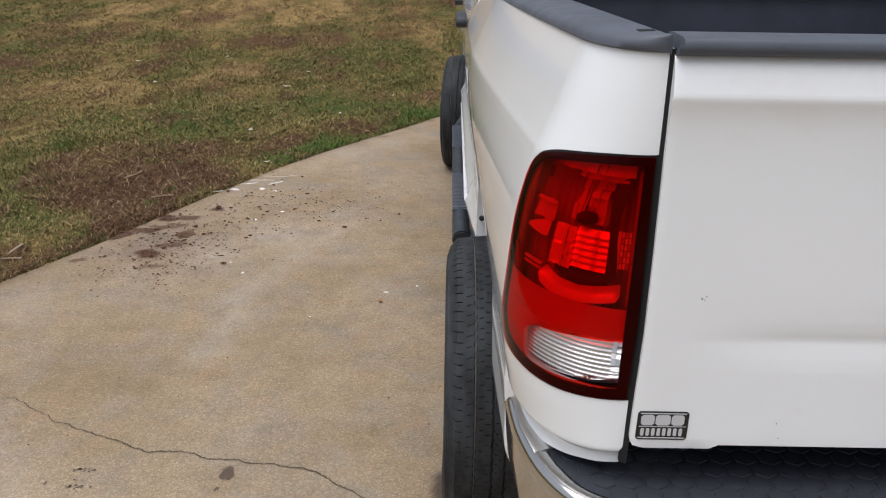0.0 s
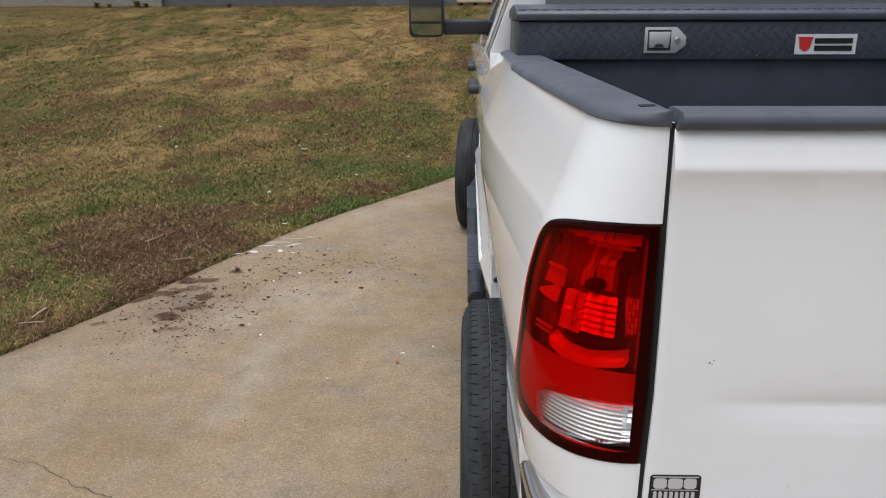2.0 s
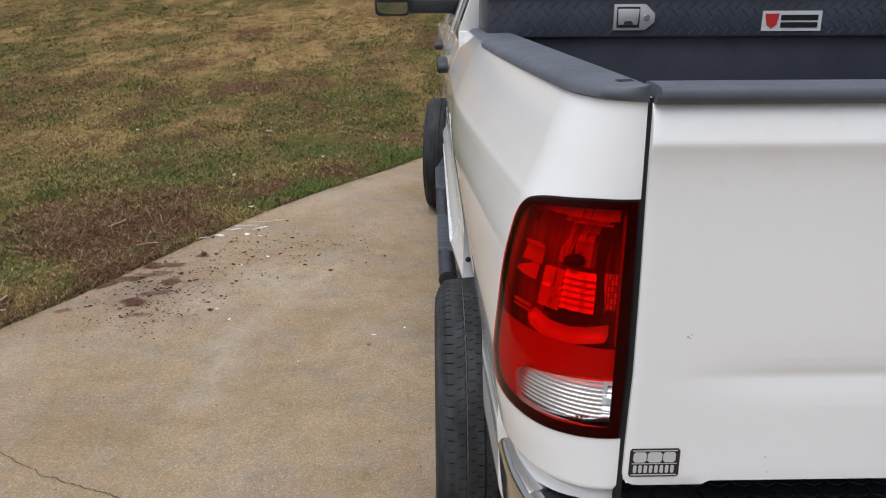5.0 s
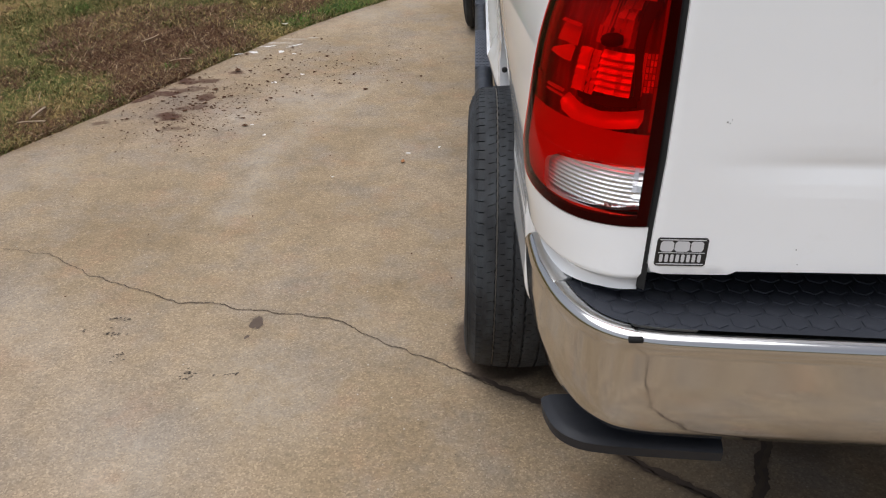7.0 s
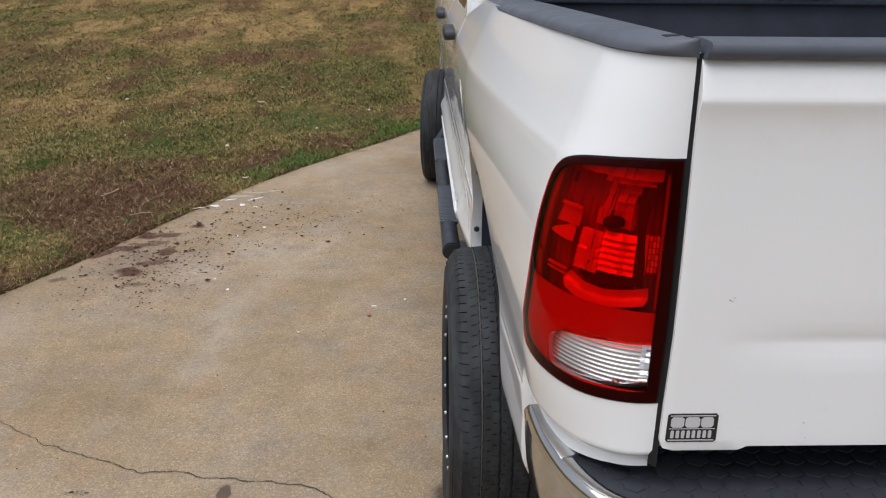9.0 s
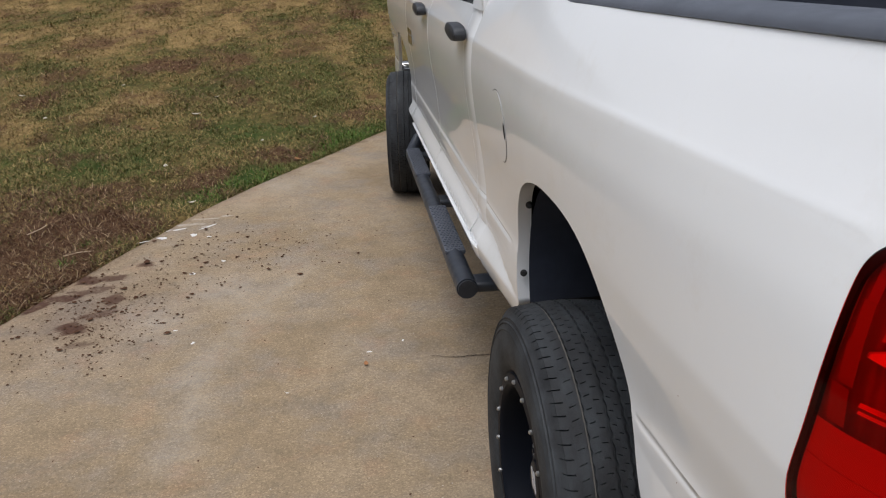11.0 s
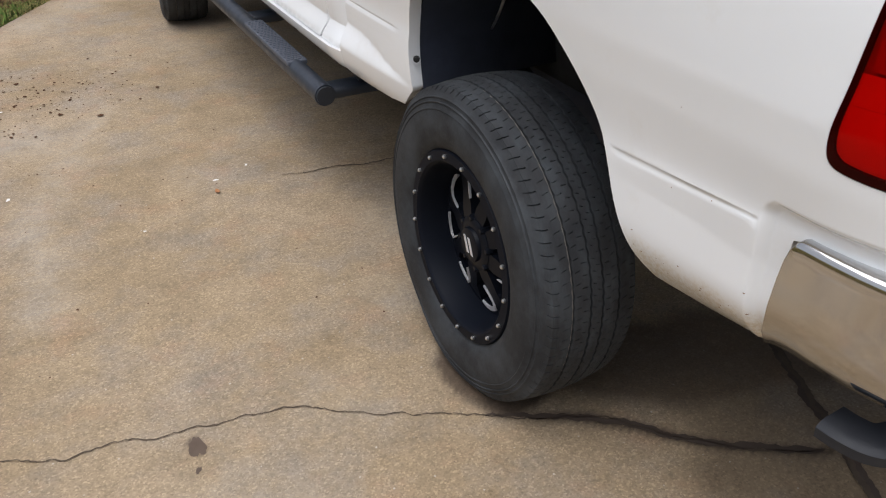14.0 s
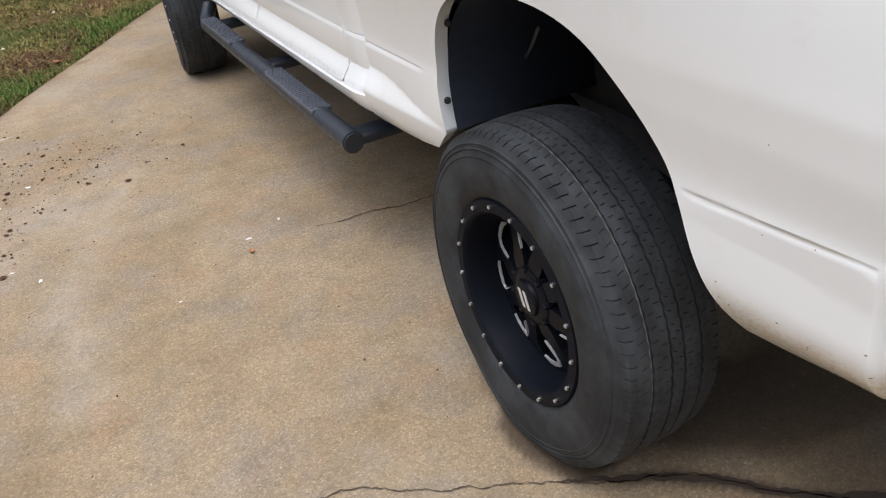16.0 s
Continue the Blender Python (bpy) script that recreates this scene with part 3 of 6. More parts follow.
# wheel arch liners
def arch_liner(hub):
    prof = [(y, z) for y, z in arch if z > 0.68 or y > 1]
    verts, faces = [], []
    for y, z in prof:
        dy, dz = y - 1.09, z - 0.62
        for x, k in ((0.118, 1.012), (0.20, 1.03), (0.62, 1.03)):
            verts.append((x, hub + dy * k - 0.01, 0.62 + dz * k))
    n = len(prof)
    for i in range(n - 1):
        for j in range(2):
            faces.append((i * 3 + j, i * 3 + j + 1, i * 3 + j + 4, i * 3 + j + 3))
    faces.append(tuple(3 * i + 2 for i in range(n)))
    return mesh_from("arch_liner", verts, faces, smooth=True)


lin = arch_liner(1.09)
liner = part("arch_liner", lin, ARCH, truck, "black plastic inner wheel arch")
# added plates: close the view through the arch and block light below
part("arch_light_block", rounded_box((0.585, 0.42, 0.40), (0.615, 1.75, 0.98), 0.01), ARCH, truck)
part("arch_light_block", rounded_box((2 * XC - 0.615, 0.42, 0.40), (2 * XC - 0.585, 1.75, 0.98), 0.01), UNDER, truck)
part("arch_liner", mirrored(lin, XC), ARCH, truck)

# cab: doors, fender, sill
DOOR_TOP = 1.38
rear_door = [(2.212, 0.634), (2.222, 0.6255), (2.30, 0.622), (3.215, 0.608), (3.215, DOOR_TOP), (2.200, DOOR_TOP), (2.200, 0.70), (2.197, 0.675)]
front_door = [(3.221, 0.608), (4.32, 0.596), (4.34, 0.8), (4.34, DOOR_TOP - 0.01), (3.225, DOOR_TOP)]
front_arch = [(5.62, 0.60), (5.60, 0.72), (5.55, 0.84), (5.44, 0.95), (5.28, 1.02), (5.10, 1.045), (4.92, 1.02), (4.76, 0.95), (4.66, 0.84), (4.61, 0.72), (4.60, 0.62)]
fender = [(4.35, 0.60), (4.35, DOOR_TOP - 0.015), (5.9, 1.30), (6.0, 1.2), (6.0, 0.62)] + curve_through(front_arch, 3)
sill = [(2.022, 0.556), (2.30, 0.549), (4.34, 0.526), (4.34, 0.5915), (3.215, 0.6035), (2.30, 0.6175), (2.218, 0.6205), (2.022, 0.624)]
quarter = [(2.022, 0.6245), (2.210, 0.6215), (2.194, 0.668), (2.1965, 0.70), (2.1965, DOOR_TOP), (2.022, DOOR_TOP)]
for nm, outline in (("rear_door", rear_door), ("front_door", front_door), ("front_fender", fender), ("rocker_panel", sill), ("cab_quarter", quarter)):
    proud = 0.012 if nm == "rocker_panel" else 0.0
    me = panel(nm, outline, lambda u, z: (cab_side(u, z)[0] - proud, u, z), 0.05, 0.018, CREASE, 0.022, flip=True, step=0.03, bend=crease_lift)
    ob = part(nm, me, WHITE, truck)
    part(nm, mirrored(me, XC), WHITE, truck)
    if nm.endswith("door"):
        y = 2.12 if nm == "rear_door" else 3.26
        h = part("door_handle", prism(curve_through([(y, 1.300), (y + 0.03, 1.322), (y + 0.15, 1.328), (y + 0.20, 1.318), (y + 0.215, 1.302), (y + 0.19, 1.286), (y + 0.1, 1.276), (y + 0.02, 1.280)], 3, True), 0, 0.008, 0.05, 0.008, 2), BLACK, ob, "black plastic pull handle")
# door shuts
for y in (2.198, 3.218, 4.345):
    part("door_shut", rounded_box((0.105, y - 0.02, 0.70), (0.14, y + 0.02, DOOR_TOP), 0.0), GAP, truck)

part("sill_shut", prism([(2.19, 0.612), (2.30, 0.61), (4.34, 0.585), (4.34, 0.60), (2.30, 0.626), (2.19, 0.629)], 0, 0.080, 0.10), GAP, truck)

# greenhouse
def glass_panel(nm, outline, mat, inset):
    me = panel(nm, outline, lambda u, z: (green_side(u, z)[0] + inset, u, z), 0.1, 0.06, (), 0.012, flip=True, step=0.06)
    part(nm, me, mat, truck)
    part(nm, mirrored(me, XC), mat, truck)


TOP = 1.90
for nm, o in (("rear_pillar", [(2.03, 1.375), (2.20, 1.375), (2.34, 1.47), (2.42, 1.82), (2.42, TOP), (2.12, TOP), (2.06, 1.6)]),
              ("middle_pillar", [(3.15, 1.375), (3.30, 1.375), (3.27, 1.83), (3.16, 1.83)]),
              ("front_pillar", [(4.30, 1.375), (4.62, 1.35), (3.86, TOP), (3.78, TOP), (3.80, 1.83)]),
              ("roof_rail", [(2.42, 1.82), (3.8, 1.82), (3.8, TOP), (2.42, TOP)])):
    glass_panel(nm, o, WHITE, 0.0)
for nm, o in (("rear_window", [(2.20, 1.375), (3.15, 1.375), (3.16, 1.83), (2.42, 1.83), (2.34, 1.47)]), ("front_window", [(3.30, 1.375), (4.30, 1.375), (3.80, 1.83), (3.27, 1.83)])):
    glass_panel(nm, o, TINT, 0.014)
roof = prism(curve_through([(0.27, 1.895), (0.30, 1.925), (0.45, 1.955), (XC, 1.968), (2 * XC - 0.45, 1.955), (2 * XC - 0.30, 1.925), (2 * XC - 0.27, 1.895)], 3), 1, 2.13, 3.85)
part("roof", roof, WHITE, truck)
# back of the cab with its window
part("cab_back", prism([(0.095, 1.0), (2 * XC - 0.095, 1.0), (2 * XC - 0.085, 1.44), (0.085, 1.44)], 1, 2.022, 2.06, 0.004), WHITE, truck)
part("cab_back", prism([(0.085, 1.44), (0.245, 1.44), (0.33, 1.84), (2 * XC - 0.33, 1.84), (2 * XC - 0.245, 1.44), (2 * XC - 0.085, 1.44), (2 * XC - 0.26, 1.91), (0.26, 1.91)], 1, 2.03, 2.07, 0.004), WHITE, truck)
pane = prism([(0.245, 1.44), (0.33, 1.84), (2 * XC - 0.33, 1.84), (2 * XC - 0.245, 1.44)], 1, 2.035, 2.04)
for v in pane.verts:
    v.co.y += (v.co.z - 1.44) * 0.28
part("back_window", pane, TINT, truck, "dark tinted rear window")
part("windscreen", prism([(4.60, 1.36), (3.87, 1.91), (3.86, 1.90), (4.59, 1.35)], 0, 0.16, 2 * XC - 0.16), TINT, truck)
# hood and nose
part("hood", prism(curve_through([(0.11, 1.34), (0.16, 1.37), (0.35, 1.40), (0.6, 1.42), (XC, 1.41), (2 * XC - 0.6, 1.42), (2 * XC - 0.35, 1.40), (2 * XC - 0.16, 1.37), (2 * XC - 0.11, 1.34)], 3) + [(2 * XC - 0.11, 1.2), (0.11, 1.2)], 1, 4.55, 5.98, 0.01), WHITE, truck)
part("grille", rounded_box((0.30, 5.92, 0.75), (2 * XC - 0.30, 6.03, 1.32), 0.03), CHROME, truck)
part("front_bumper", rounded_box((0.10, 5.95, 0.45), (2 * XC - 0.10, 6.15, 0.74), 0.05, 4), CHROME, truck)
# seats and floor seen through the glass are dark
part("cabin_floor", rounded_box((0.18, 2.08, 0.62), (2 * XC - 0.18, 4.5, 0.70), 0.01), UNDER, truck)
part("firewall", rounded_box((0.18, 4.5, 0.62), (2 * XC - 0.18, 4.55, 1.34), 0.01), UNDER, truck)
for x0 in (0.30, 1.12):
    for y0 in (2.35, 3.35):
        part("seat", rounded_box((x0, y0, 0.9), (x0 + 0.62, y0 + 0.16, 1.55), 0.06, 3), UNDER, truck)
# chassis
for x0 in (0.56, 1.42):
    part("frame_rail", rounded_box((x0, 0.12, 0.60), (x0 + 0.09, 5.8, 0.74), 0.01), UNDER, truck)
for y in (1.10, 5.10):
    part("axle", tube([(0.2, y, 0.41), (XC, y, 0.41), (2 * XC - 0.2, y, 0.41)], 0.055, 14), UNDER, truck)
for x in (0.50, 2 * XC - 0.50):
    part("leaf_spring", tube([(x, 0.38, 0.64), (x, 0.7, 0.52), (x, 1.11, 0.47), (x, 1.5, 0.54), (x, 1.8, 0.66)], 0.045, 10, 0.6), UNDER, truck)
    part("shock_absorber", tube([(x + 0.06, 0.92, 0.36), (x + 0.10, 0.80, 0.80)], 0.032, 10), UNDER, truck)
part("differential", rounded_box((XC - 0.18, 0.95, 0.27), (XC + 0.16, 1.27, 0.56), 0.09, 4), UNDER, truck)
part("spare_wheel", lathe([(-0.10, 0.2), (-0.12, 0.32), (-0.10, 0.39), (0.0, 0.40), (0.10, 0.39), (0.12, 0.32), (0.10, 0.2)], 40), RUBBER, truck).matrix_basis = pose(XC, 0.60, 0.62, 0, 90, 0)
part("underbody", rounded_box((0.66, 0.14, 0.86), (2 * XC - 0.66, 5.8, 0.90), 0.01), UNDER, truck)
# unseen tank, gearbox and exhaust bulk, added to block light under the truck
part("fuel_tank_blocker", rounded_box((0.24, 1.72, 0.44), (0.54, 3.2, 0.72), 0.06, 3), UNDER, truck)
part("gearbox_blocker", rounded_box((XC - 0.34, 1.9, 0.27), (XC + 0.34, 4.6, 0.82), 0.08, 3), UNDER, truck)
part("exhaust_blocker", tube([(1.45, 4.4, 0.36), (1.45, 2.2, 0.36), (1.50, 1.7, 0.42), (1.55, 0.9, 0.50)], 0.09, 16), UNDER, truck)
part("hitch_beam", rounded_box((0.62, 0.14, 0.60), (2 * XC - 0.62, 0.22, 0.72), 0.012), UNDER, truck)

# rear bumper
def bumper_shell():
    """Sweeps a section round the bumper's plan."""
    plan = [(0.0945, 0.283), (0.096, 0.25), (0.099, 0.20), (0.108, 0.135), (0.128, 0.06), (0.160, 0.0), (0.20, -0.035), (0.25, -0.052), (0.32, -0.060), (0.45, -0.067), (0.6, -0.073), (0.8, -0.078), (XC, -0.080)]
    plan = curve_through([(x + 0.003, y + 0.012) for x, y in plan], 4)
    plan += [(2 * XC - x, y) for x, y in plan[::-1][1:]]
    sect = [(0.030, 0.846), (0.012, 0.850), (0.002, 0.847), (-0.003, 0.838), (0.0, 0.815), (0.003, 0.77), (0.009, 0.715), (0.021, 0.664), (0.043, 0.633), (0.080, 0.620)]
    verts, faces, k = [], [], len(sect)
    for i, (x, y) in enumerate(plan):
        a, b = plan[max(i - 1, 0)], plan[min(i + 1, len(plan) - 1)]
        d = Vector((b[0] - a[0], b[1] - a[1], 0)).normalized()
        inw = Vector((-d.y, d.x, 0))
        end = min(i, len(plan) - 1 - i)
        for o, z in sect:
            slant = (0.15 * (0.72 - z) - 14.0 * max(z - 0.822, 0) ** 2) * max(1 - end / 4, 0)
            z -= max(1 - end / 5, 0) ** 2 * (0.010 * min(max((z - 0.79) / 0.04, 0), 1) + 0.014 * min(max((0.70 - z) / 0.06, 0), 1))
            verts.append((x + inw.x * o, y + inw.y * o + slant, z + 0.004 * math.sin(x * 3)))
    for i in range(len(plan) - 1):
        for j in range(k - 1):
            faces.append((i * k + j, (i + 1) * k + j, (i + 1) * k + j + 1, i * k + j + 1))
    faces += [tuple(range(k)), tuple(range((len(plan) - 1) * k, len(plan) * k))[::-1]]
    bm = bmesh.new()
    bm.from_mesh(mesh_from("bumper", verts, faces))
    bmesh.ops.recalc_face_normals(bm, faces=bm.faces)
    return smooth_all(bm, 60), plan


shell, bumper_plan = bumper_shell()
bumper = part("rear_bumper", shell, CHROME, truck, "chrome rear step bumper")


def step_pad():
    inner = []
    for i, (x, y) in enumerate(bumper_plan):
        a, b = bumper_plan[max(i - 1, 0)], bumper_plan[min(i + 1, len(bumper_plan) - 1)]
        d = Vector((b[0] - a[0], b[1] - a[1], 0)).normalized()
        inner.append((x - d.y * 0.014, y + d.x * 0.014))
    inner = [p for p in inner if p[1] < 0.20]
    return inner + [(2 * XC - 0.24, 0.17), (0.24, 0.17)]


pad_plan = step_pad()
pad = part("step_pad", prism(pad_plan, 2, 0.80, 0.846), PAD, bumper, "black textured plastic step pad")

# retractable corner step below the bumper
def sweep(path, sect, bevel=0.0):
    """Carries a flat section (across, up) along a level path."""
    verts, faces, k = [], [], len(sect)
    for i, (x, y, z) in enumerate(path):
        a, c = path[max(i - 1, 0)], path[min(i + 1, len(path) - 1)]
        d = Vector((c[0] - a[0], c[1] - a[1], 0)).normalized()
        verts += [(x - d.y * o, y + d.x * o, z + h) for o, h in sect]
    for i in range(len(path) - 1):
        faces += [(i * k + j, (i + 1) * k + j, (i + 1) * k + (j + 1) % k, i * k + (j + 1) % k) for j in range(k)]
    faces += [tuple(range(k)), tuple(range(len(verts) - k, len(verts)))[::-1]]
    bm = bmesh.new()
    bm.from_mesh(mesh_from("sweep", verts, faces))
    bmesh.ops.recalc_face_normals(bm, faces=bm.faces)
    return smooth_all(bm, 40)


step_path = [(x, y, 0.550) for x, y in curve_through([(0.138, 0.178), (0.142, 0.145), (0.157, 0.104), (0.188, 0.078), (0.235, 0.067), (0.33, 0.060), (0.428, 0.055)], 4)]
arm = sweep(step_path, [(-0.006, 0.0), (0.0, 0.006), (0.012, 0.010), (0.060, 0.010), (0.066, 0.004), (0.066, -0.022), (0.060, -0.028), (0.008, -0.028), (-0.004, -0.020)])
part("bumper_step", arm, FOLD_STEP, truck, "black fold-down bumper step")


# tail lamp
def lamp_surface(depth):
    def f(u, z):
        off = depth if depth < 0.006 else 0.006 + (depth - 0.006) * min(max((0.250 - u) / 0.08, 0.06), 1.0)
        x, y, z = bed_side(u, z)
        xa, ya, _ = bed_side(u - 0.002, z)
        xb, yb, _ = bed_side(u + 0.002, z)
        d = Vector((xb - xa, yb - ya, 0)).normalized()
        return (x + d.y * off, y - d.x * off, z)
    return f


lamp = new("tail_lamp")
lamp.parent = truck
tagged(lamp, "red tail lamp with a clear reversing lens")



def shrink(poly, d):
    cx, cy = sum(p[0] for p in poly) / len(poly), sum(p[1] for p in poly) / len(poly)
    w, h = max(p[0] for p in poly) - min(p[0] for p in poly), max(p[1] for p in poly) - min(p[1] for p in poly)
    return [(cx + (x - cx) * (1 - 2 * d / w), cy + (y - cy) * (1 - 2 * d / h)) for x, y in poly]


lens_rim = shrink(lamp_rim, 0.003)


def fluted(u, z):
    """The lamp's back wall with upright flutes."""
    x, y, _ = lamp_surface(0.045)(u, z)
    w = 0.003 * math.sin(u * 2 * math.pi / 0.020)
    return (x - 0.5 * w, y - 0.85 * w, z)


C0, C1, CZ0, CZ1 = -0.018, 0.156, 0.993, 1.066


def clipped(poly, u0, u1, z0, z1):
    """The part of an outline within a window."""
    def cut(pts, d, limit, keep_less):
        out = []
        for a, c in zip(pts, pts[1:] + pts[:1]):
            ia, ic = (a[d] <= limit) == keep_less, (c[d] <= limit) == keep_less
            if ia:
                out.append(a)
            if ia != ic:
                t = (limit - a[d]) / (c[d] - a[d])
                out.append((a[0] + (c[0] - a[0]) * t, a[1] + (c[1] - a[1]) * t))
        return out
    for d, limit, less in ((0, u1, True), (0, u0, False), (1, z1, True), (1, z0, False)):
        poly = cut(poly, d, limit, less)
    return poly


for w in ((-1, 1, CZ1, 2), (-1, 1, 0, CZ0), (C1, 1, CZ0, CZ1), (-1, C0, CZ0, CZ1)):
    part("lens", panel("lens", clipped(lens_rim, *w), lamp_surface(-0.002), 0.02, 0.015, (), 0.0, flip=True), RED_LENS, lamp, "red outer lens")
part("housing", panel("housing", shrink(lamp_rim, 0.001), fluted, 0.004, 0.02, (), 0.0, flip=True), DARK_RED, lamp, "deep red lamp interior")
# dark moulded border under the edge of the lens
ring_v, ring_f = [], []
border_in = shrink(lamp_rim, 0.0145)
for i, ((ua, za), (ub, zb)) in enumerate(zip(shrink(lamp_rim, 0.0005), border_in)):
    ring_v += [lamp_surface(0.0005)(ua, za), lamp_surface(0.0010)(ub, zb), lamp_surface(0.0090)(ub, zb)]
    j = (i + 1) % len(border_in)
    ring_f += [(3 * i, 3 * j, 3 * j + 1, 3 * i + 1), (3 * i + 1, 3 * j + 1, 3 * j + 2, 3 * i + 2)]
part("lens_border", mesh_from("lens_border", ring_v, ring_f), LAMP_RIM, lamp, "dark moulded rim of the lens")


def ribbed(depth, pitch, amp, tilt=0.0, across=False, z0=0.0):
    base = lamp_surface(depth)

    def f(u, z):
        x, y, _ = base(u, z)
        w = amp * math.sin((u if across else z) * 2 * math.pi / pitch) + tilt * (z - z0)
        return (x - 0.5 * w, y - 0.85 * w, z)
    return f


def inlay(name, outline, surface, mat, label="", du=0.02, dv=0.02, flange=0.01, step=0.006):
    part(name, panel(name, outline, surface, du, dv, (), flange, (0.35, 0.94, 0), flip=True, step=step), mat, lamp, label)


def facets(name, left, right, z0, z1, nu, nz, depth, tilt, mat, seed, label="", jitter=0.2, tilt_u=0.15):
    """Rows of small mirrors; left and right give the span at each height; each mirror leans back to face upward."""
    rnd = random.Random(seed)
    verts, faces = [], []
    lean_u = [rnd.uniform(-tilt_u, tilt_u) for _ in range(nu)]
    for r in range(nz):
        za, zb = z0 + (z1 - z0) * r / nz, z0 + (z1 - z0) * (r + 1) / nz
        a, b = left((za + zb) / 2), right((za + zb) / 2)
        for c in range(nu):
            ua, ub = a + (b - a) * c / nu, a + (b - a) * (c + 1) / nu
            k, q = tilt + rnd.uniform(-jitter, jitter), lean_u[c] * abs(ub - ua)
            n = len(verts)
            for u, z, e in ((ua, za, -q), (ub, za, q), (ub, zb, q + k * (zb - za)), (ua, zb, k * (zb - za) - q)):
                verts.append(lamp_surface(depth + e)(u, z))
            faces.append((n, n + 1, n + 2, n + 3))
    part(name, mesh_from(name, verts, faces), mat, lamp, label)


def level(v):
    return lambda z: v


def slope(za, va, zb, vb):
    return lambda z: va + (vb - va) * (z - za) / (zb - za)


def lip_z(u):
    return float(np.interp(u, [-0.004, 0.03, 0.075, 0.12, 0.152], [1.137, 1.131, 1.125, 1.1265, 1.136]))


# clear reversing window with its ribs and the mirror behind
clear_rim = [(C0, CZ0 + 0.013), (0.0, CZ0 + 0.010), (0.06, CZ0 + 0.003), (0.110, CZ0 + 0.0005), (C1 - 0.008, CZ0 + 0.001), (C1, CZ0 + 0.008), (C1, CZ1 - 0.030), (C1 - 0.006, CZ1 - 0.022), (0.130, CZ1 - 0.012), (0.06, CZ1 - 0.004), (C0, CZ1)]
for wedge in (clear_rim[6:] + [(C1, CZ1)], clear_rim[:6] + [(C1, CZ0), (C0, CZ0)]):
    inlay("lens", wedge, lamp_surface(-0.002), RED_LENS, "red outer lens", 0.02, 0.015, 0.0)
inlay("reversing_lens", clear_rim, ribbed(-0.0012, 0.0062, 0.0009), CLEAR_LENS, "clear ribbed reversing lens", 0.008, 0.00155, 0.0, 0.002)
back_rim = [(u + 0.010 if u > 0.1 else u, z) for u, z in clear_rim]
inlay("reversing_reflector", back_rim, ribbed(0.0100, 0.0062, 0.0011, -0.10, False, 1.03), BRIGHT, "silver ribbed reflector", 0.008, 0.00155, 0.0, 0.002)
facets("reversing_cell", level(C0), level(C0 + 0.016), 1.008, 1.064, 2, 6, 0.0065, 0.5, BRIGHT, 5, "", 0.3, 0.3)

# flat red band round the reversing window
lower = shrink(lamp_rim, 0.012)
for w in ((-0.024, 0.25, CZ1 + 0.0005, 1.108), (C1 + 0.002, 0.25, 0, CZ1), (-0.024, C1 + 0.002, 0, CZ0 - 0.001)):
    inlay("red_band", clipped(lower, *w), lamp_surface(0.0075), MID_RED, "", 0.02, 0.02, 0.0)
inlay("red_band", [(C0 - 0.002, CZ1 + 0.0005), (C0 - 0.002, CZ1), (0.06, CZ1 - 0.004), (0.130, CZ1 - 0.012), (C1 - 0.006, CZ1 - 0.022), (C1, CZ1 - 0.030), (C1 + 0.002, CZ1 - 0.030), (C1 + 0.002, CZ1 + 0.0005)], lamp_surface(0.0075), MID_RED, "", 0.02, 0.02, 0.0)
facets("foot_glint", level(0.0), level(0.030), 0.986, 0.991, 4, 1, 0.004, 0.8, GLARE, 4)
# bright curved lip and, in shadow colour, the dark slot over it
us = [-0.003 + 0.155 * i / 26 for i in range(27)]
lv, lf = [], []
for i, u in enumerate(us):
    z, thin = lip_z(u), 0.55 if i in (0, 26) else 1.0
    for dz, e in ((0.0, 0.024), (-0.006 * thin, 0.016), (-0.013 * thin, 0.011), (-0.020 * thin, 0.009)):
        lv.append(lamp_surface(e)(u, z + dz))
    if i:
        lf += [(4 * i - 4 + k, 4 * i + k, 4 * i + k + 1, 4 * i - 3 + k) for k in range(3)]
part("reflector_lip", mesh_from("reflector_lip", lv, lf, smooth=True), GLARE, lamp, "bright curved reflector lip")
inlay("slot", [(0.135, 1.133), (0.10, 1.130), (0.05, 1.132), (0.012, 1.136), (0.012, 1.152), (0.05, 1.149), (0.10, 1.143), (0.140, 1.144)], lamp_surface(0.028), SHADOW_RED, "", 0.02, 0.01, 0.0)
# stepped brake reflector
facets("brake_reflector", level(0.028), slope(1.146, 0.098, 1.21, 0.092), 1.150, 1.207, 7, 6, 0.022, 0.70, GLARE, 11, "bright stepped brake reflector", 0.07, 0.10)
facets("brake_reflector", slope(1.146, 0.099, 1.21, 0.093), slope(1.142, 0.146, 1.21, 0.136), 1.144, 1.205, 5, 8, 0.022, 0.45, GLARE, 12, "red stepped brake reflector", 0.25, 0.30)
facets("brake_reflector", level(0.006), level(0.012), 1.155, 1.212, 1, 9, 0.020, 0.6, GLARE, 13, "", 0.3)
for r in range(6):
    for c in range(3):
        z, u = 1.163 + r * 0.0088, -0.0125 + c * 0.0062
        facets("reflector_cell", level(u), level(u + 0.0046), z, z + 0.0068, 1, 1, 0.012, 0.45, GLARE if (r + c) % 3 else HALF_RED, 60 + r, "", 0.3)
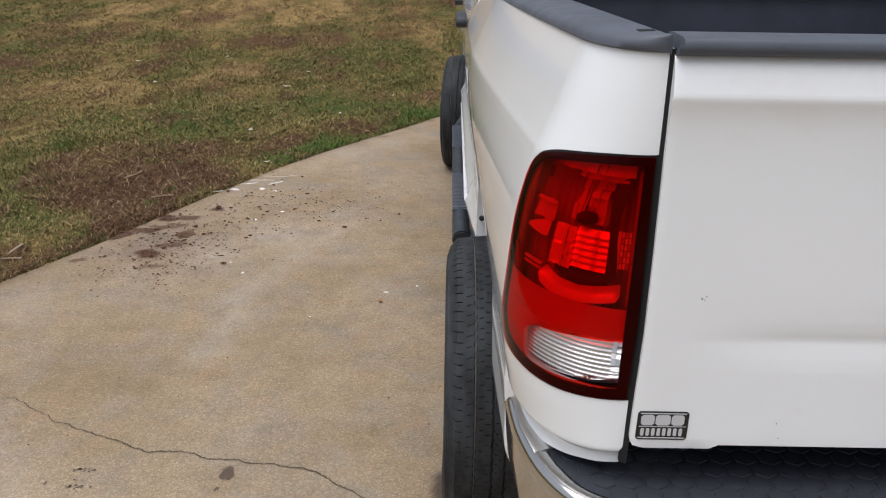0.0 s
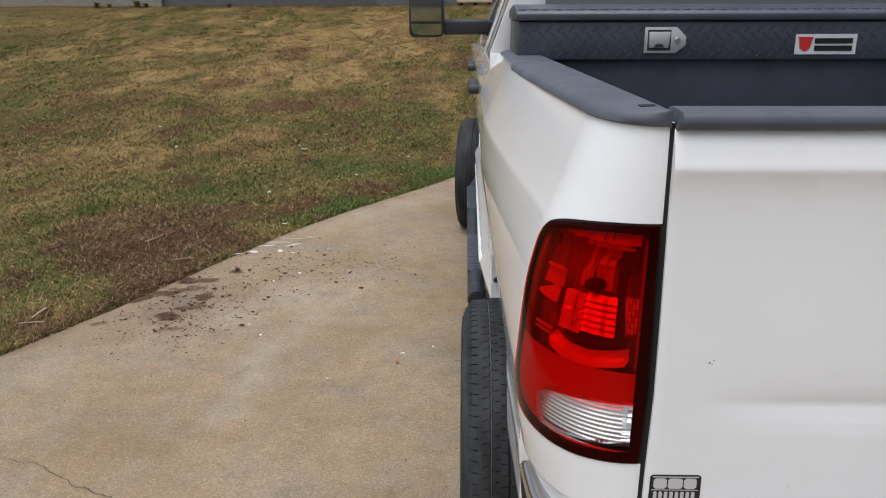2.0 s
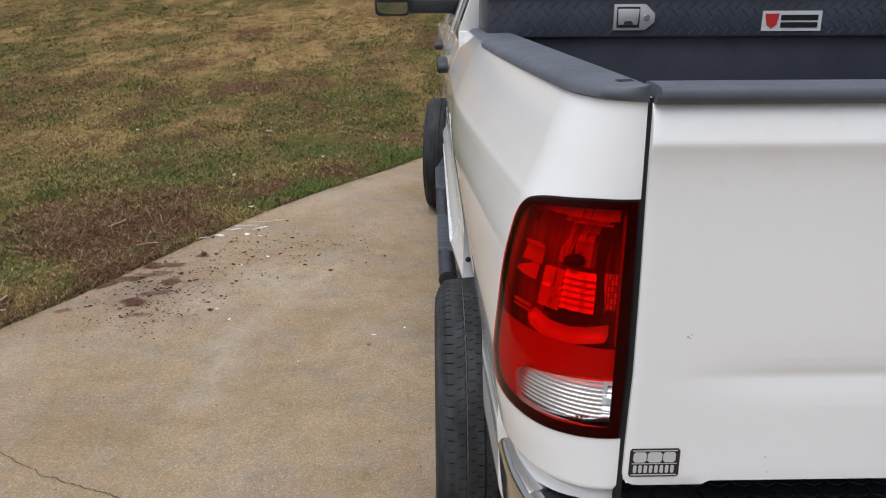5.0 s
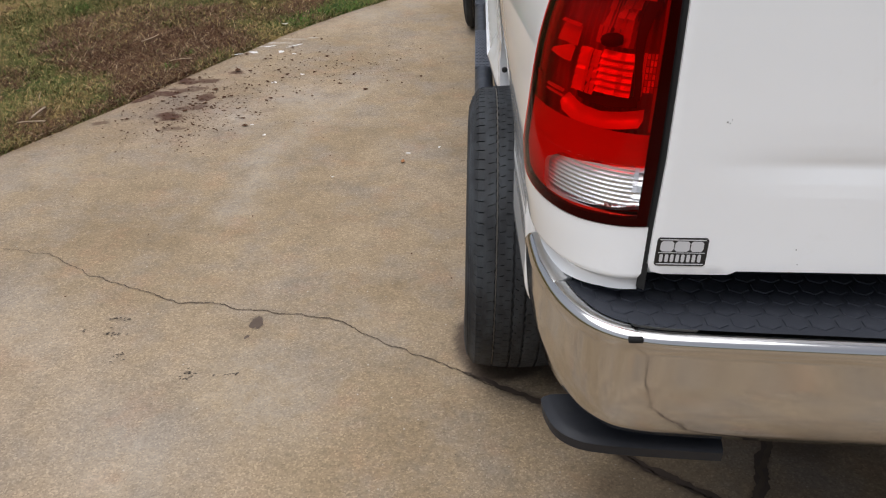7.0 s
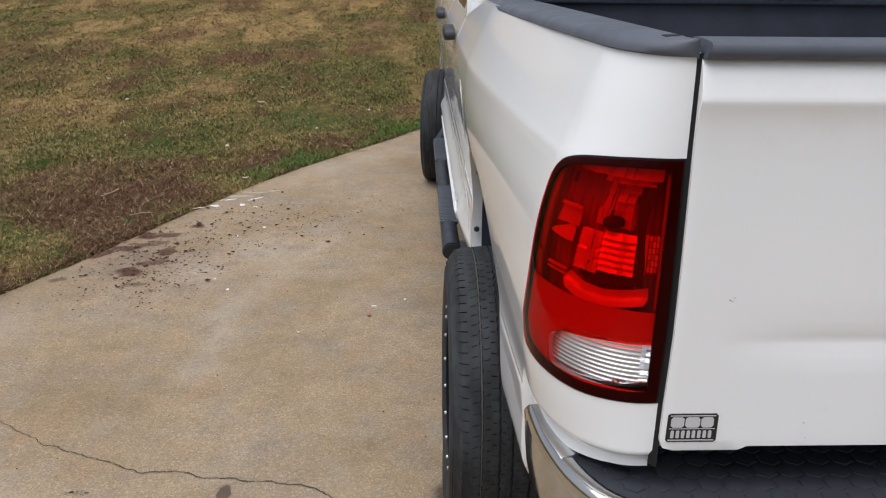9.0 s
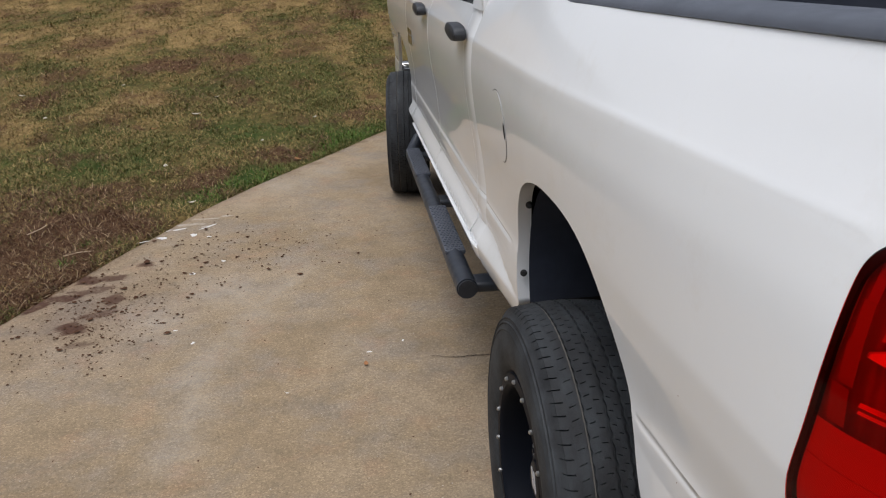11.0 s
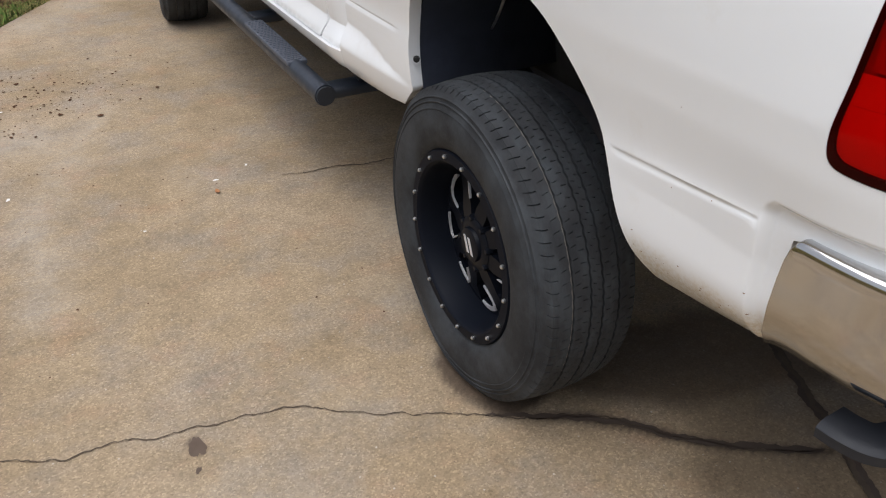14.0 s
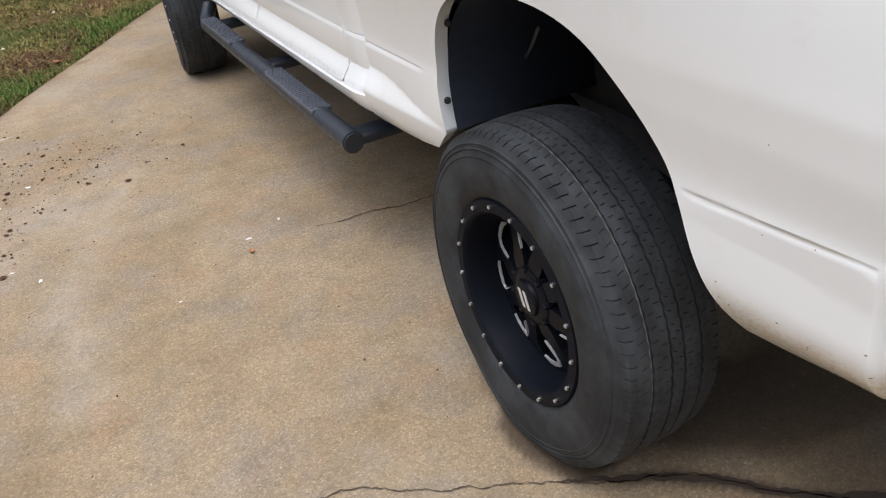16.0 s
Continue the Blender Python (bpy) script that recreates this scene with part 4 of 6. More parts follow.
# bowl above it: fluted sides, the bulb and pale facets as the glint over it
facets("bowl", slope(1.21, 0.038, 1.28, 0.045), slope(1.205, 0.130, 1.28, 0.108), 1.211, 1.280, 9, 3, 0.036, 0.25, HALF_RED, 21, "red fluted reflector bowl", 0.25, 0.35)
facets("glint", slope(1.25, 0.050, 1.278, 0.030), slope(1.25, 0.088, 1.278, 0.072), 1.250, 1.278, 2, 2, 0.028, 0.85, GLARE, 23, "pale facet put in as the glint over the bulb", 0.1)
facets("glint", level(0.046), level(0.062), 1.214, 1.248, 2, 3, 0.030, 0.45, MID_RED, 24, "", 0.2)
part("bulb", lathe([(-0.016, 0.0), (-0.014, 0.006), (-0.006, 0.0095), (0.006, 0.0095), (0.014, 0.006)], 14), SHADOW_RED, lamp, "dark red bulb").matrix_basis = Matrix.Translation(lamp_surface(0.024)(0.078, 1.222))
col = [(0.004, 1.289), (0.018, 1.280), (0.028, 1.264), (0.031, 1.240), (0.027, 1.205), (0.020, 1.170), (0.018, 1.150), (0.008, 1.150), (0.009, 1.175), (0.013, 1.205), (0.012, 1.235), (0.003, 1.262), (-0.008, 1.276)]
inlay("bowl_edge", curve_through(col, 2, True), lamp_surface(0.018), SHADOW_RED, "", 0.01, 0.012, 0.004)
facets("side_band", level(-0.022), level(-0.013), 1.112, 1.296, 1, 3, 0.008, 0.1, HALF_RED, 31)
# haze along the top, put in as paler red facets
facets("top_band", level(-0.006), level(0.165), 1.288, 1.303, 9, 1, 0.010, 0.35, MID_RED, 32, "pale red band put in as the haze under the top edge", 0.2, 0.2)
facets("top_band", level(0.006), level(0.110), 1.279, 1.287, 6, 1, 0.016, 0.5, HALF_RED, 33, "", 0.2, 0.2)
# side of the lamp: pale shelves put in as glints, tilted to the sky
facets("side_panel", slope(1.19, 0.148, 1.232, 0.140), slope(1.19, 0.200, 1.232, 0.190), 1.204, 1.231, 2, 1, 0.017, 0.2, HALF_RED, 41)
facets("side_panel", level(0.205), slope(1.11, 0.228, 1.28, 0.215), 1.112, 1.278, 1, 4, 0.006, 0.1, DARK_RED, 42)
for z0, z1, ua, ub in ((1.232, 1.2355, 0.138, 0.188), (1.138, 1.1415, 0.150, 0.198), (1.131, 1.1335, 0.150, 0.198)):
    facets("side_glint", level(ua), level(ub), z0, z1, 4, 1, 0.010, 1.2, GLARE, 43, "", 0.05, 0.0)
inlay("side_glint", [(0.202, 1.1865), (0.200, 1.190), (0.176, 1.197), (0.158, 1.202), (0.147, 1.200), (0.145, 1.184), (0.160, 1.183), (0.180, 1.184)], ribbed(0.014, 0.02, 0.0, -0.75, False, 1.19), GLARE, "pale wedge put in as a side glint", 0.01, 0.006, 0.004)
facets("knob", level(0.158), level(0.168), 1.268, 1.284, 1, 1, 0.006, 0.0, SHADOW_RED, 44)


# ---------------------------------------------------------------- wheels
def tyre_mesh(radius=0.407, width=0.272):
    """Highway tread: five ribs, shoulder slots; the outer face at x = -0.012."""
    x0 = -0.012
    side = [(0.022, 0.246), (0.012, 0.256), (0.004, 0.275), (0.0, 0.305), (0.002, 0.335), (0.0045, 0.346), (0.0028, 0.348), (0.0052, 0.353), (0.0085, 0.361), (0.0068, 0.3625), (0.0068, 0.3645), (0.0105, 0.366), (0.0125, 0.372), (0.0110, 0.3735), (0.0112, 0.3755), (0.0155, 0.3775), (0.021, 0.387)]
    prof = [(x, r, "") for x, r in side]
    ribs = [(0.028, 0.074), (0.079, 0.118), (0.123, 0.149), (0.154, 0.193), (0.198, 0.244)]
    crown = lambda x: radius - 0.010 * ((x - 0.136) / 0.11) ** 2
    kinds = [("notch", "c"), ("a", "d"), ("b", "e"), ("d", "a"), ("c", "notch")]
    for n, (a, b) in enumerate(ribs):
        w = b - a
        one, two = kinds[n]
        at = [(0.0, -0.007, ""), (0.02, 0, ""), (0.14, 0, "in"), (0.17, 0, one), (0.42, 0, one), (0.45, 0, "in"), (0.56, 0, "in"), (0.59, 0, two), (0.84, 0, two), (0.87, 0, "in"), (0.98, 0, ""), (1.0, -0.007, "")]
        if n == 0:
            at[:5] = [(0.0, -0.002, "notch"), (0.02, 0, "notch"), (0.17, 0, "notch"), (0.33, 0, "notch"), (0.36, 0, "in")]
        if n == 4:
            at[7:] = [(0.64, 0, "in"), (0.67, 0, "notch"), (0.83, 0, "notch"), (0.98, 0, "notch"), (1.0, -0.002, "notch")]
        prof += [(a + f * w, crown(a + f * w) + d, t) for f, d, t in at]
    prof += [(width - x, r, "") for x, r in side[::-1]]
    verts, faces, k, pitches = [], [], len(prof), 92
    cols = []
    for p in range(pitches):
        for f, cut in ((0.0, "e"), (0.035, "e"), (0.05, ""), (0.19, ""), (0.20, "notch"), (0.29, "notch"), (0.30, ""), (0.36, ""), (0.37, "a"), (0.425, "a"), (0.435, ""), (0.53, ""), (0.54, "b"), (0.595, "b"), (0.605, ""), (0.70, ""), (0.71, "c"), (0.755, "c"), (0.765, ""), (0.83, ""), (0.84, "d"), (0.895, "d"), (0.905, ""), (0.985, "")):
            cols.append(((p + f) / pitches * 2 * math.pi, cut))
    for c, (a, cut) in enumerate(cols):
        for j, (x, r, t) in enumerate(prof):
            if cut and cut == t:
                r -= 0.0075 if cut == "notch" else 0.0050
            if t == "" and len(side) < j < k - len(side):
                x += 0.0012 * math.sin(a * pitches)
            # cuts run aslant, one way and then the other
            b = a + 0.018 * math.sin((x - 0.136) * 50) * min(max((r - 0.385) / 0.01, 0), 1)
            z = r * math.sin(b)
            bulge = 0.0
            if z < -0.30 and r > 0.3:
                bulge = 0.010 * min((-z - 0.30) / 0.08, 1)
                z = max(z, -0.3995)
            xx = x0 + x + (-bulge if x < 0.1 else bulge) * (1 if x < 0.03 or x > width - 0.03 else 0)
            verts.append((xx, r * math.cos(b), z))
    n = len(cols)
    for i in range(n):
        p, q = i * k, (i + 1) % n * k
        for j in range(k - 1):
            faces.append((p + j, p + j + 1, q + j + 1, q + j))
    bm = bmesh.new()
    bm.from_mesh(mesh_from("tyre", verts, faces))
    bmesh.ops.recalc_face_normals(bm, faces=bm.faces)
    smooth_all(bm, 38)
    return bm


DUST = plastic("groove_dust", (0.115, 0.105, 0.092), 0.95, 60, 0.4)


def spoke_mesh(a):
    """One forked spoke of the deep-dish rim, from hub to barrel."""
    bm = bmesh.new()
    out = [(0.045, -0.019), (0.092, -0.024), (0.138, -0.017), (0.180, -0.030), (0.203, -0.034), (0.203, 0.034), (0.180, 0.030), (0.138, 0.017), (0.092, 0.024), (0.045, 0.019)]
    lo, hi = [], []
    for r, s in out:
        d = 0.050 + 0.035 * ((r - 0.045) / 0.155) ** 1.3
        y, z = r * math.cos(a) - s * math.sin(a), r * math.sin(a) + s * math.cos(a)
        hi.append(bm.verts.new((d, y, z)))
        lo.append(bm.verts.new((d + 0.035, y, z)))
    bm.faces.new(hi), bm.faces.new(lo[::-1])
    for i in range(len(out)):
        j = (i + 1) % len(out)
        bm.faces.new((hi[i], lo[i], lo[j], hi[j]))
    bmesh.ops.recalc_face_normals(bm, faces=bm.faces)
    top = min(bm.faces, key=lambda f: f.calc_center_median().x)
    bmesh.ops.inset_region(bm, faces=[top], thickness=0.0065, depth=0.006)
    bmesh.ops.triangulate(bm, faces=[f for f in bm.faces if len(f.verts) > 4])
    bmesh.ops.recalc_face_normals(bm, faces=bm.faces)
    return smooth_all(bm, 25)


def accent_mesh(a):
    """Milled edge round the outer end of one window."""
    pts = [(0.116, -0.15), (0.138, -0.215), (0.164, -0.25), (0.181, -0.20), (0.187, -0.06), (0.187, 0.06), (0.181, 0.15)]
    verts, faces = [], []
    for i, (r, t) in enumerate(pts):
        w = 0.0058 * (0.45 if i in (0, len(pts) - 1) else 1)
        for q, d in ((r - w, -0.003), (r + w, -0.003), (r + w, 0.003), (r - w, 0.003)):
            depth = 0.050 + 0.035 * ((q - 0.045) / 0.155) ** 1.3 + d - 0.002
            verts.append((depth, q * math.cos(a + t), q * math.sin(a + t)))
        if i:
            faces += [(4 * i - 4 + k, 4 * i + k, 4 * i + (k + 1) % 4, 4 * i - 4 + (k + 1) % 4) for k in range(4)]
    faces += [(0, 1, 2, 3), tuple(range(len(verts) - 4, len(verts)))]
    bm = bmesh.new()
    bm.from_mesh(mesh_from("milled_edge", verts, faces))
    bmesh.ops.recalc_face_normals(bm, faces=bm.faces)
    return bm


def wheel_at(parent, y):
    w = new("wheel")
    w.parent = parent
    w.location = (0, y, 0.400)
    tagged(w, "deep-dish gloss black wheel with silver rim bolts and worn tyre")
    part("tyre", tyre_mesh(), RUBBER, w, "worn black highway tyre")
    part("groove_dust", lathe([(0.0630, 0.4000), (0.0635, 0.4003), (0.0655, 0.4003), (0.0660, 0.4000)], 96), DUST, w, "pale dust line in the tread groove")
    part("rim", lathe([(0.03, 0.240), (0.006, 0.249), (0.0, 0.246), (-0.001, 0.222), (0.003, 0.2165), (0.010, 0.213), (0.060, 0.204), (0.100, 0.200), (0.104, 0.17), (0.108, 0.05), (0.108, 0.01)], 72), RIM, w)
    part("window_ring", lathe([(0.083, 0.204), (0.0815, 0.190), (0.084, 0.187), (0.104, 0.187)], 72), RIM, w)
    part("brake_drum", lathe([(0.106, 0.19), (0.104, 0.10), (0.100, 0.01)], 40), GAP, w)
    part("hub", lathe([(0.100, 0.075), (0.052, 0.070), (0.046, 0.062), (0.045, 0.046), (0.037, 0.043), (0.034, 0.036), (0.034, 0.001)], 40), SPOKE, w)
    for s in (-1, 1):
        part("cap_mark", prism([(-0.016 + s * 0.010, -0.021), (-0.006 + s * 0.010, -0.021), (0.013 + s * 0.010, 0.021), (0.003 + s * 0.010, 0.021)], 0, 0.0325, 0.034), MILLED, w, "silver mark on the centre cap")
    for i in range(8):
        a = radians(12 + 45 * i)
        part("spoke", spoke_mesh(a), SPOKE, w)
        part("milled_edge", accent_mesh(a + math.pi / 8), MILLED, w, "bright milled window edge")
        part("lug_nut", lathe([(0.020, 0.0), (0.020, 0.006), (0.026, 0.010), (0.05, 0.010)], 6, (0.024, 0.068 * math.cos(a + 0.39), 0.068 * math.sin(a + 0.39))), SPOKE, w)
    first = None
    for i in range(17):
        a = math.atan2(0.191, 0.131) + 2 * math.pi * i / 17
        m = pose(0, 0.2335 * math.cos(a), 0.2335 * math.sin(a))
        if first is None:
            first = lathe([(-0.0075, 0.0), (-0.0075, 0.0028), (-0.0055, 0.0052), (-0.0005, 0.0056)], 8)
            me = bpy.data.meshes.new("rim_bolt")
            first.to_mesh(me)
            me.materials.append(SATIN)
        b = new("rim_bolt", me)
        b.parent, b.matrix_basis = w, m
    return w


rear_wheel = wheel_at(truck, 1.114)
front_wheel = copy_thing(rear_wheel, pose(-0.030, 4.99, 0.400, 0, 0, -6))
for y in (1.114, 5.06):
    copy_thing(rear_wheel, pose(2 * XC, y if y < 2 else 4.98, 0.400, 0, 0, 180))

# arch clips and the fuel door
for y, z in ((1.487, 0.945), (1.538, 0.742)):
    part("arch_clip", lathe([(-0.005, 0.0), (-0.005, 0.0065), (-0.002, 0.009), (0.004, 0.009)], 12), UNDER, liner).matrix_basis = pose(0.100, y - 0.012, z, 0, 0, 60)
def oval(cu, cz, ru, rz, n=36):
    return [(cu + ru * math.cos(2 * math.pi * i / n), cz + rz * math.sin(2 * math.pi * i / n)) for i in range(n)]


def on_side(off):
    return lambda u, z: (bed_side(u, z)[0] - off, u, z)


part("fuel_gap", panel("fuel_gap", oval(1.613, 1.118, 0.0905, 0.0945), on_side(0.0004), 0.03, 0.02, (), 0.0, flip=True), GAP, left_side)
part("fuel_door", panel("fuel_door", oval(1.613, 1.118, 0.0883, 0.0923), on_side(0.0014), 0.03, 0.02, (), 0.0015, flip=True), WHITE, left_side)
part("finger_notch", panel("finger_notch", curve_through([(1.533, 1.142), (1.541, 1.135), (1.544, 1.120), (1.541, 1.106), (1.533, 1.100), (1.526, 1.120)], 3, True), on_side(0.0022), 0.01, 0.01, (), 0.001, flip=True), GAP, left_side)
# highlight on the liner's edge, built as a thin satin tube
part("liner_highlight", tube([(0.338, 1.535, 0.790), (0.300, 1.455, 0.832), (0.258, 1.365, 0.886), (0.225, 1.290, 0.940)], 0.0042, 8), SATIN, liner, "thin bright tube put in as the highlight on the arch liner's edge")

# side step bar
bar_pts = [(0.048, 2.165, 0.432), (0.048, 2.18, 0.432), (0.048, 2.6, 0.431), (0.048, 3.2, 0.430), (0.048, 3.8, 0.428), (0.048, 4.24, 0.426), (0.07, 4.33, 0.44), (0.11, 4.38, 0.49)]
bar = part("side_step", tube(bar_pts, 0.038, 24, 1.0), STEEL, truck, "black tubular side step with tread pads")
part("end_cap", tube([(0.048, 2.156, 0.432), (0.048, 2.160, 0.432), (0.048, 2.176, 0.432)], 0.033, 24, 1.0), BLACK, bar, "black plastic end cap")


def tread_pad(y0, y1):
    bm = box(bmesh.new(), (0.010, y0, 0.448), (0.090, y1, 0.4685), 0.006, 2)
    row, y = 0, y0 + 0.02
    while y < y1 - 0.015:
        for c in range(5):
            x = 0.019 + c * 0.0150 + (row % 2) * 0.0075
            if x < 0.085:
                box(bm, (x - 0.0048, y - 0.008, 0.4675), (x + 0.0048, y + 0.008, 0.4715))
        y += 0.022
        row += 1
    return bm


for y0, y1 in ((2.46, 3.05), (3.62, 4.20)):
    part("tread_pad", tread_pad(y0, y1), CAP, bar, "black knobbly plastic tread pad")
for y in (2.25, 3.28, 4.20):
    part("bracket", rounded_box((0.07, y - 0.05, 0.395), (0.34, y + 0.05, 0.435), 0.012), STEEL, bar)
    part("bracket", tube([(0.20, y, 0.44), (0.28, y, 0.48), (0.36, y, 0.56), (0.44, y, 0.64)], 0.024, 10), STEEL, bar)
right_bar = tube([(2 * XC - x, y, z) for x, y, z in bar_pts], 0.038, 14, 1.0)
part("side_step", right_bar, STEEL, truck)

# moulded hexagons on the step pad
hexes = bmesh.new()
ring = [(0.0184 * math.sin(math.pi / 3 * k), 0.0184 * math.cos(math.pi / 3 * k)) for k in range(6)]
lo = [hexes.verts.new((x, y, -0.0030)) for x, y in ring]
hi = [hexes.verts.new((x * 0.93, y * 0.93, 0.0)) for x, y in ring]
hexes.faces.new(hi[::-1])
for k in range(6):
    hexes.faces.new((lo[k], hi[k], hi[(k + 1) % 6], lo[(k + 1) % 6]))
bmesh.ops.recalc_face_normals(hexes, faces=hexes.faces)
hex_mesh = bpy.data.meshes.new("grip_hexagon")
hexes.to_mesh(hex_mesh)
hex_mesh.materials.append(PAD)
for row in range(6):
    for col in range(48):
        cx, cy = 0.15 + col * 0.0375 + (row % 2) * 0.01875, -0.024 + row * 0.0315
        if not inside((cx, cy), pad_plan) or edge_distance((cx, cy), pad_plan) < 0.026:
            continue
        piece = new("grip_hexagon", hex_mesh)
        piece.parent, piece.location = pad, (cx, cy, 0.848)
part("end_filler", prism([(0.104, 0.262), (0.112, 0.17), (0.128, 0.10), (0.160, 0.115), (0.140, 0.19), (0.130, 0.262)], 2, 0.82, 0.852, 0.003), SATIN, bumper, "grey end filler plate")
part("lip_nick", rounded_box((0.222, -0.0445, 0.8425), (0.243, -0.036, 0.8505), 0.002), GAP, bumper, "dark nick in the chrome lip")

# towing mirror
mirror = new("wing_mirror")
mirror.parent = truck
tagged(mirror, "large black towing mirror on a long arm")
part("shell", rounded_box((-0.345, 4.02, 1.42), (-0.132, 4.16, 1.78), 0.035, 4), BLACK, mirror)
part("mirror_glass", prism(curve_through([(-0.33, 1.515), (-0.33, 1.73), (-0.31, 1.755), (-0.17, 1.755), (-0.15, 1.73), (-0.15, 1.515)], 3), 1, 4.012, 4.018), MIRROR, mirror, "flat upper mirror glass")
part("mirror_glass", prism(curve_through([(-0.33, 1.50), (-0.325, 1.46), (-0.30, 1.44), (-0.18, 1.435), (-0.15, 1.45), (-0.15, 1.50)], 3), 1, 4.012, 4.018), MIRROR, mirror, "small convex lower mirror glass")
part("arm", rounded_box((-0.15, 4.06, 1.435), (0.17, 4.13, 1.525), 0.02, 3), BLACK, mirror)

# tool box across the bed
toolbox = thing("truck_toolbox", "black tread-plate tool box across the truck bed", "tool box", at=(0, 1.605, 1.440))
TX0, TX1 = 0.158, 2 * XC - 0.158


def plate_relief(bm, x0, x1, z0, z1, y, up=False):
    """Raised diamond bars of tread plate."""
    r, z = 0, z0 + 0.012
    while z < z1 - 0.008:
        x = x0 + 0.012 + (r % 2) * 0.018
        while x < x1 - 0.01:
            m = Matrix.Translation((x, y, z)) if not up else Matrix.Translation((x, z, y))
            rot = Matrix.Rotation(radians(45 if r % 2 else -45), 4, "Y" if not up else "Z")
            s = (0.026, 0.0022, 0.006) if not up else (0.026, 0.006, 0.0022)
            bmesh.ops.create_cube(bm, size=1.0, matrix=m @ rot @ Matrix.Diagonal((*s, 1)))
            x += 0.036
        z += 0.020
        r += 1
    return bm


part("box", rounded_box((TX0 + 0.12, 0.02, -0.42), (TX1 - 0.12, 0.40, 0.02), 0.01), LINER, toolbox)
shellb = rounded_box((TX0, 0.0, 0.0), (TX1, 0.42, 0.118), 0.006)
part("rim", plate_relief(shellb, TX0 + 0.01, TX1 - 0.01, 0.004, 0.116, -0.0004), TREADPLATE, toolbox)
lid = prism([(-0.012, 0.120), (-0.012, 0.140), (0.0, 0.150), (0.20, 0.168), (0.43, 0.150), (0.43, 0.120)], 0, TX0 - 0.006, TX1 + 0.006, 0.004)
part("lid", plate_relief(lid, TX0, TX1, 0.0, 0.20, 0.152, True), TREADPLATE, toolbox, "black tread-plate lid")
LATCH = material("brushed_latch_steel", (0.58, 0.58, 0.57), 0.35, 0.35)
latch = part("latch", prism([(0.548, 0.022), (0.645, 0.022), (0.675, 0.045), (0.675, 0.072), (0.645, 0.100), (0.548, 0.100)], 1, -0.008, 0.001, 0.002), LATCH, toolbox, "stainless paddle latch")
part("paddle", prism([(0.562, 0.038), (0.622, 0.038), (0.626, 0.086), (0.560, 0.086)], 1, -0.013, -0.004, 0.003), LATCH, latch)
part("finger_pull", prism([(0.576, 0.040), (0.608, 0.040), (0.602, 0.050), (0.582, 0.050)], 1, -0.0145, -0.012), BLACK, latch)
part("paddle_recess", rounded_box((0.557, -0.0085, 0.030), (0.628, -0.0075, 0.092), 0.0), BLACK, latch)
part("key_lock", lathe([(-0.004, 0.0), (-0.004, 0.008), (0.002, 0.011)], 16), SATIN, latch).matrix_basis = pose(0.650, -0.008, 0.060, 0, 0, 90)
sticker = part("sticker", rounded_box((1.010, -0.0035, 0.018), (1.195, -0.0005, 0.078), 0.0), PRINT_W, toolbox, "white and red maker's sticker")
part("red_mark", prism([(1.018, 0.070), (1.062, 0.070), (1.055, 0.036), (1.040, 0.026), (1.024, 0.036)], 1, -0.005, -0.003), PRINT_R, sticker)
for w_, z in ((0.115, 0.058), (0.115, 0.036)):
    part("print_bar", rounded_box((1.068, -0.005, z - 0.008), (1.068 + w_, -0.003, z + 0.008), 0.0), PRINT_K, sticker)

# sticker on the tailgate
def on_gate(name, u0, z0, u1, z1, off, mat, parent, label=""):
    """A thin print laid on the tailgate's face."""
    c = min(0.003, (u1 - u0) / 4, (z1 - z0) / 4)
    o = [(u0 + c, z0), (u1 - c, z0), (u1, z0 + c), (u1, z1 - c), (u1 - c, z1), (u0 + c, z1), (u0, z1 - c), (u0, z0 + c)]
    return part(name, panel(name, o, lambda u, z: (gate_face(u, z)[0], gate_face(u, z)[1] - off, z), 0.02, 0.01, (), off, (0, 1, 0), step=0.01), mat, parent, label)


decal = on_gate("sticker", 0.2735, 0.928, 0.3440, 0.9705, 0.0010, PRINT_K, tailgate, "black and silver maker's sticker")
SILVER = material("print_silver", (0.55, 0.55, 0.56), 0.4)
for u0, z0, u1, z1 in ((0.2770, 0.9670, 0.3405, 0.9683), (0.2765, 0.9477, 0.3410, 0.9486), (0.2765, 0.9303, 0.3410, 0.9316)):
    on_gate("print_line", u0, z0, u1, z1, 0.0014, SILVER, decal)
for u0, w in ((0.2785, 0.0185), (0.2985, 0.0205), (0.3205, 0.0175)):
    on_gate("print_bar", u0, 0.9500, u0 + w, 0.9655, 0.0014, SILVER, decal)
for k in range(8):
    on_gate("print_bar", 0.2795 + 0.0075 * k, 0.9340, 0.2795 + 0.0075 * k + 0.0047, 0.9455, 0.0014, SILVER, decal)
CHIP = material("rust_chip", (0.24, 0.14, 0.075), 0.9)
# chips in the paint
for u0, z0, s in ((0.3360, 1.1340, 0.0022), (0.3420, 1.1375, 0.0014), (0.3400, 1.1325, 0.0012), (0.4640, 0.9545, 0.0016), (0.4700, 0.932, 0.0011)):
    on_gate("paint_chip", u0, z0, u0 + s, z0 + s * 0.8, 0.0004, UNDER, tailgate)

rnd = random.Random(31)
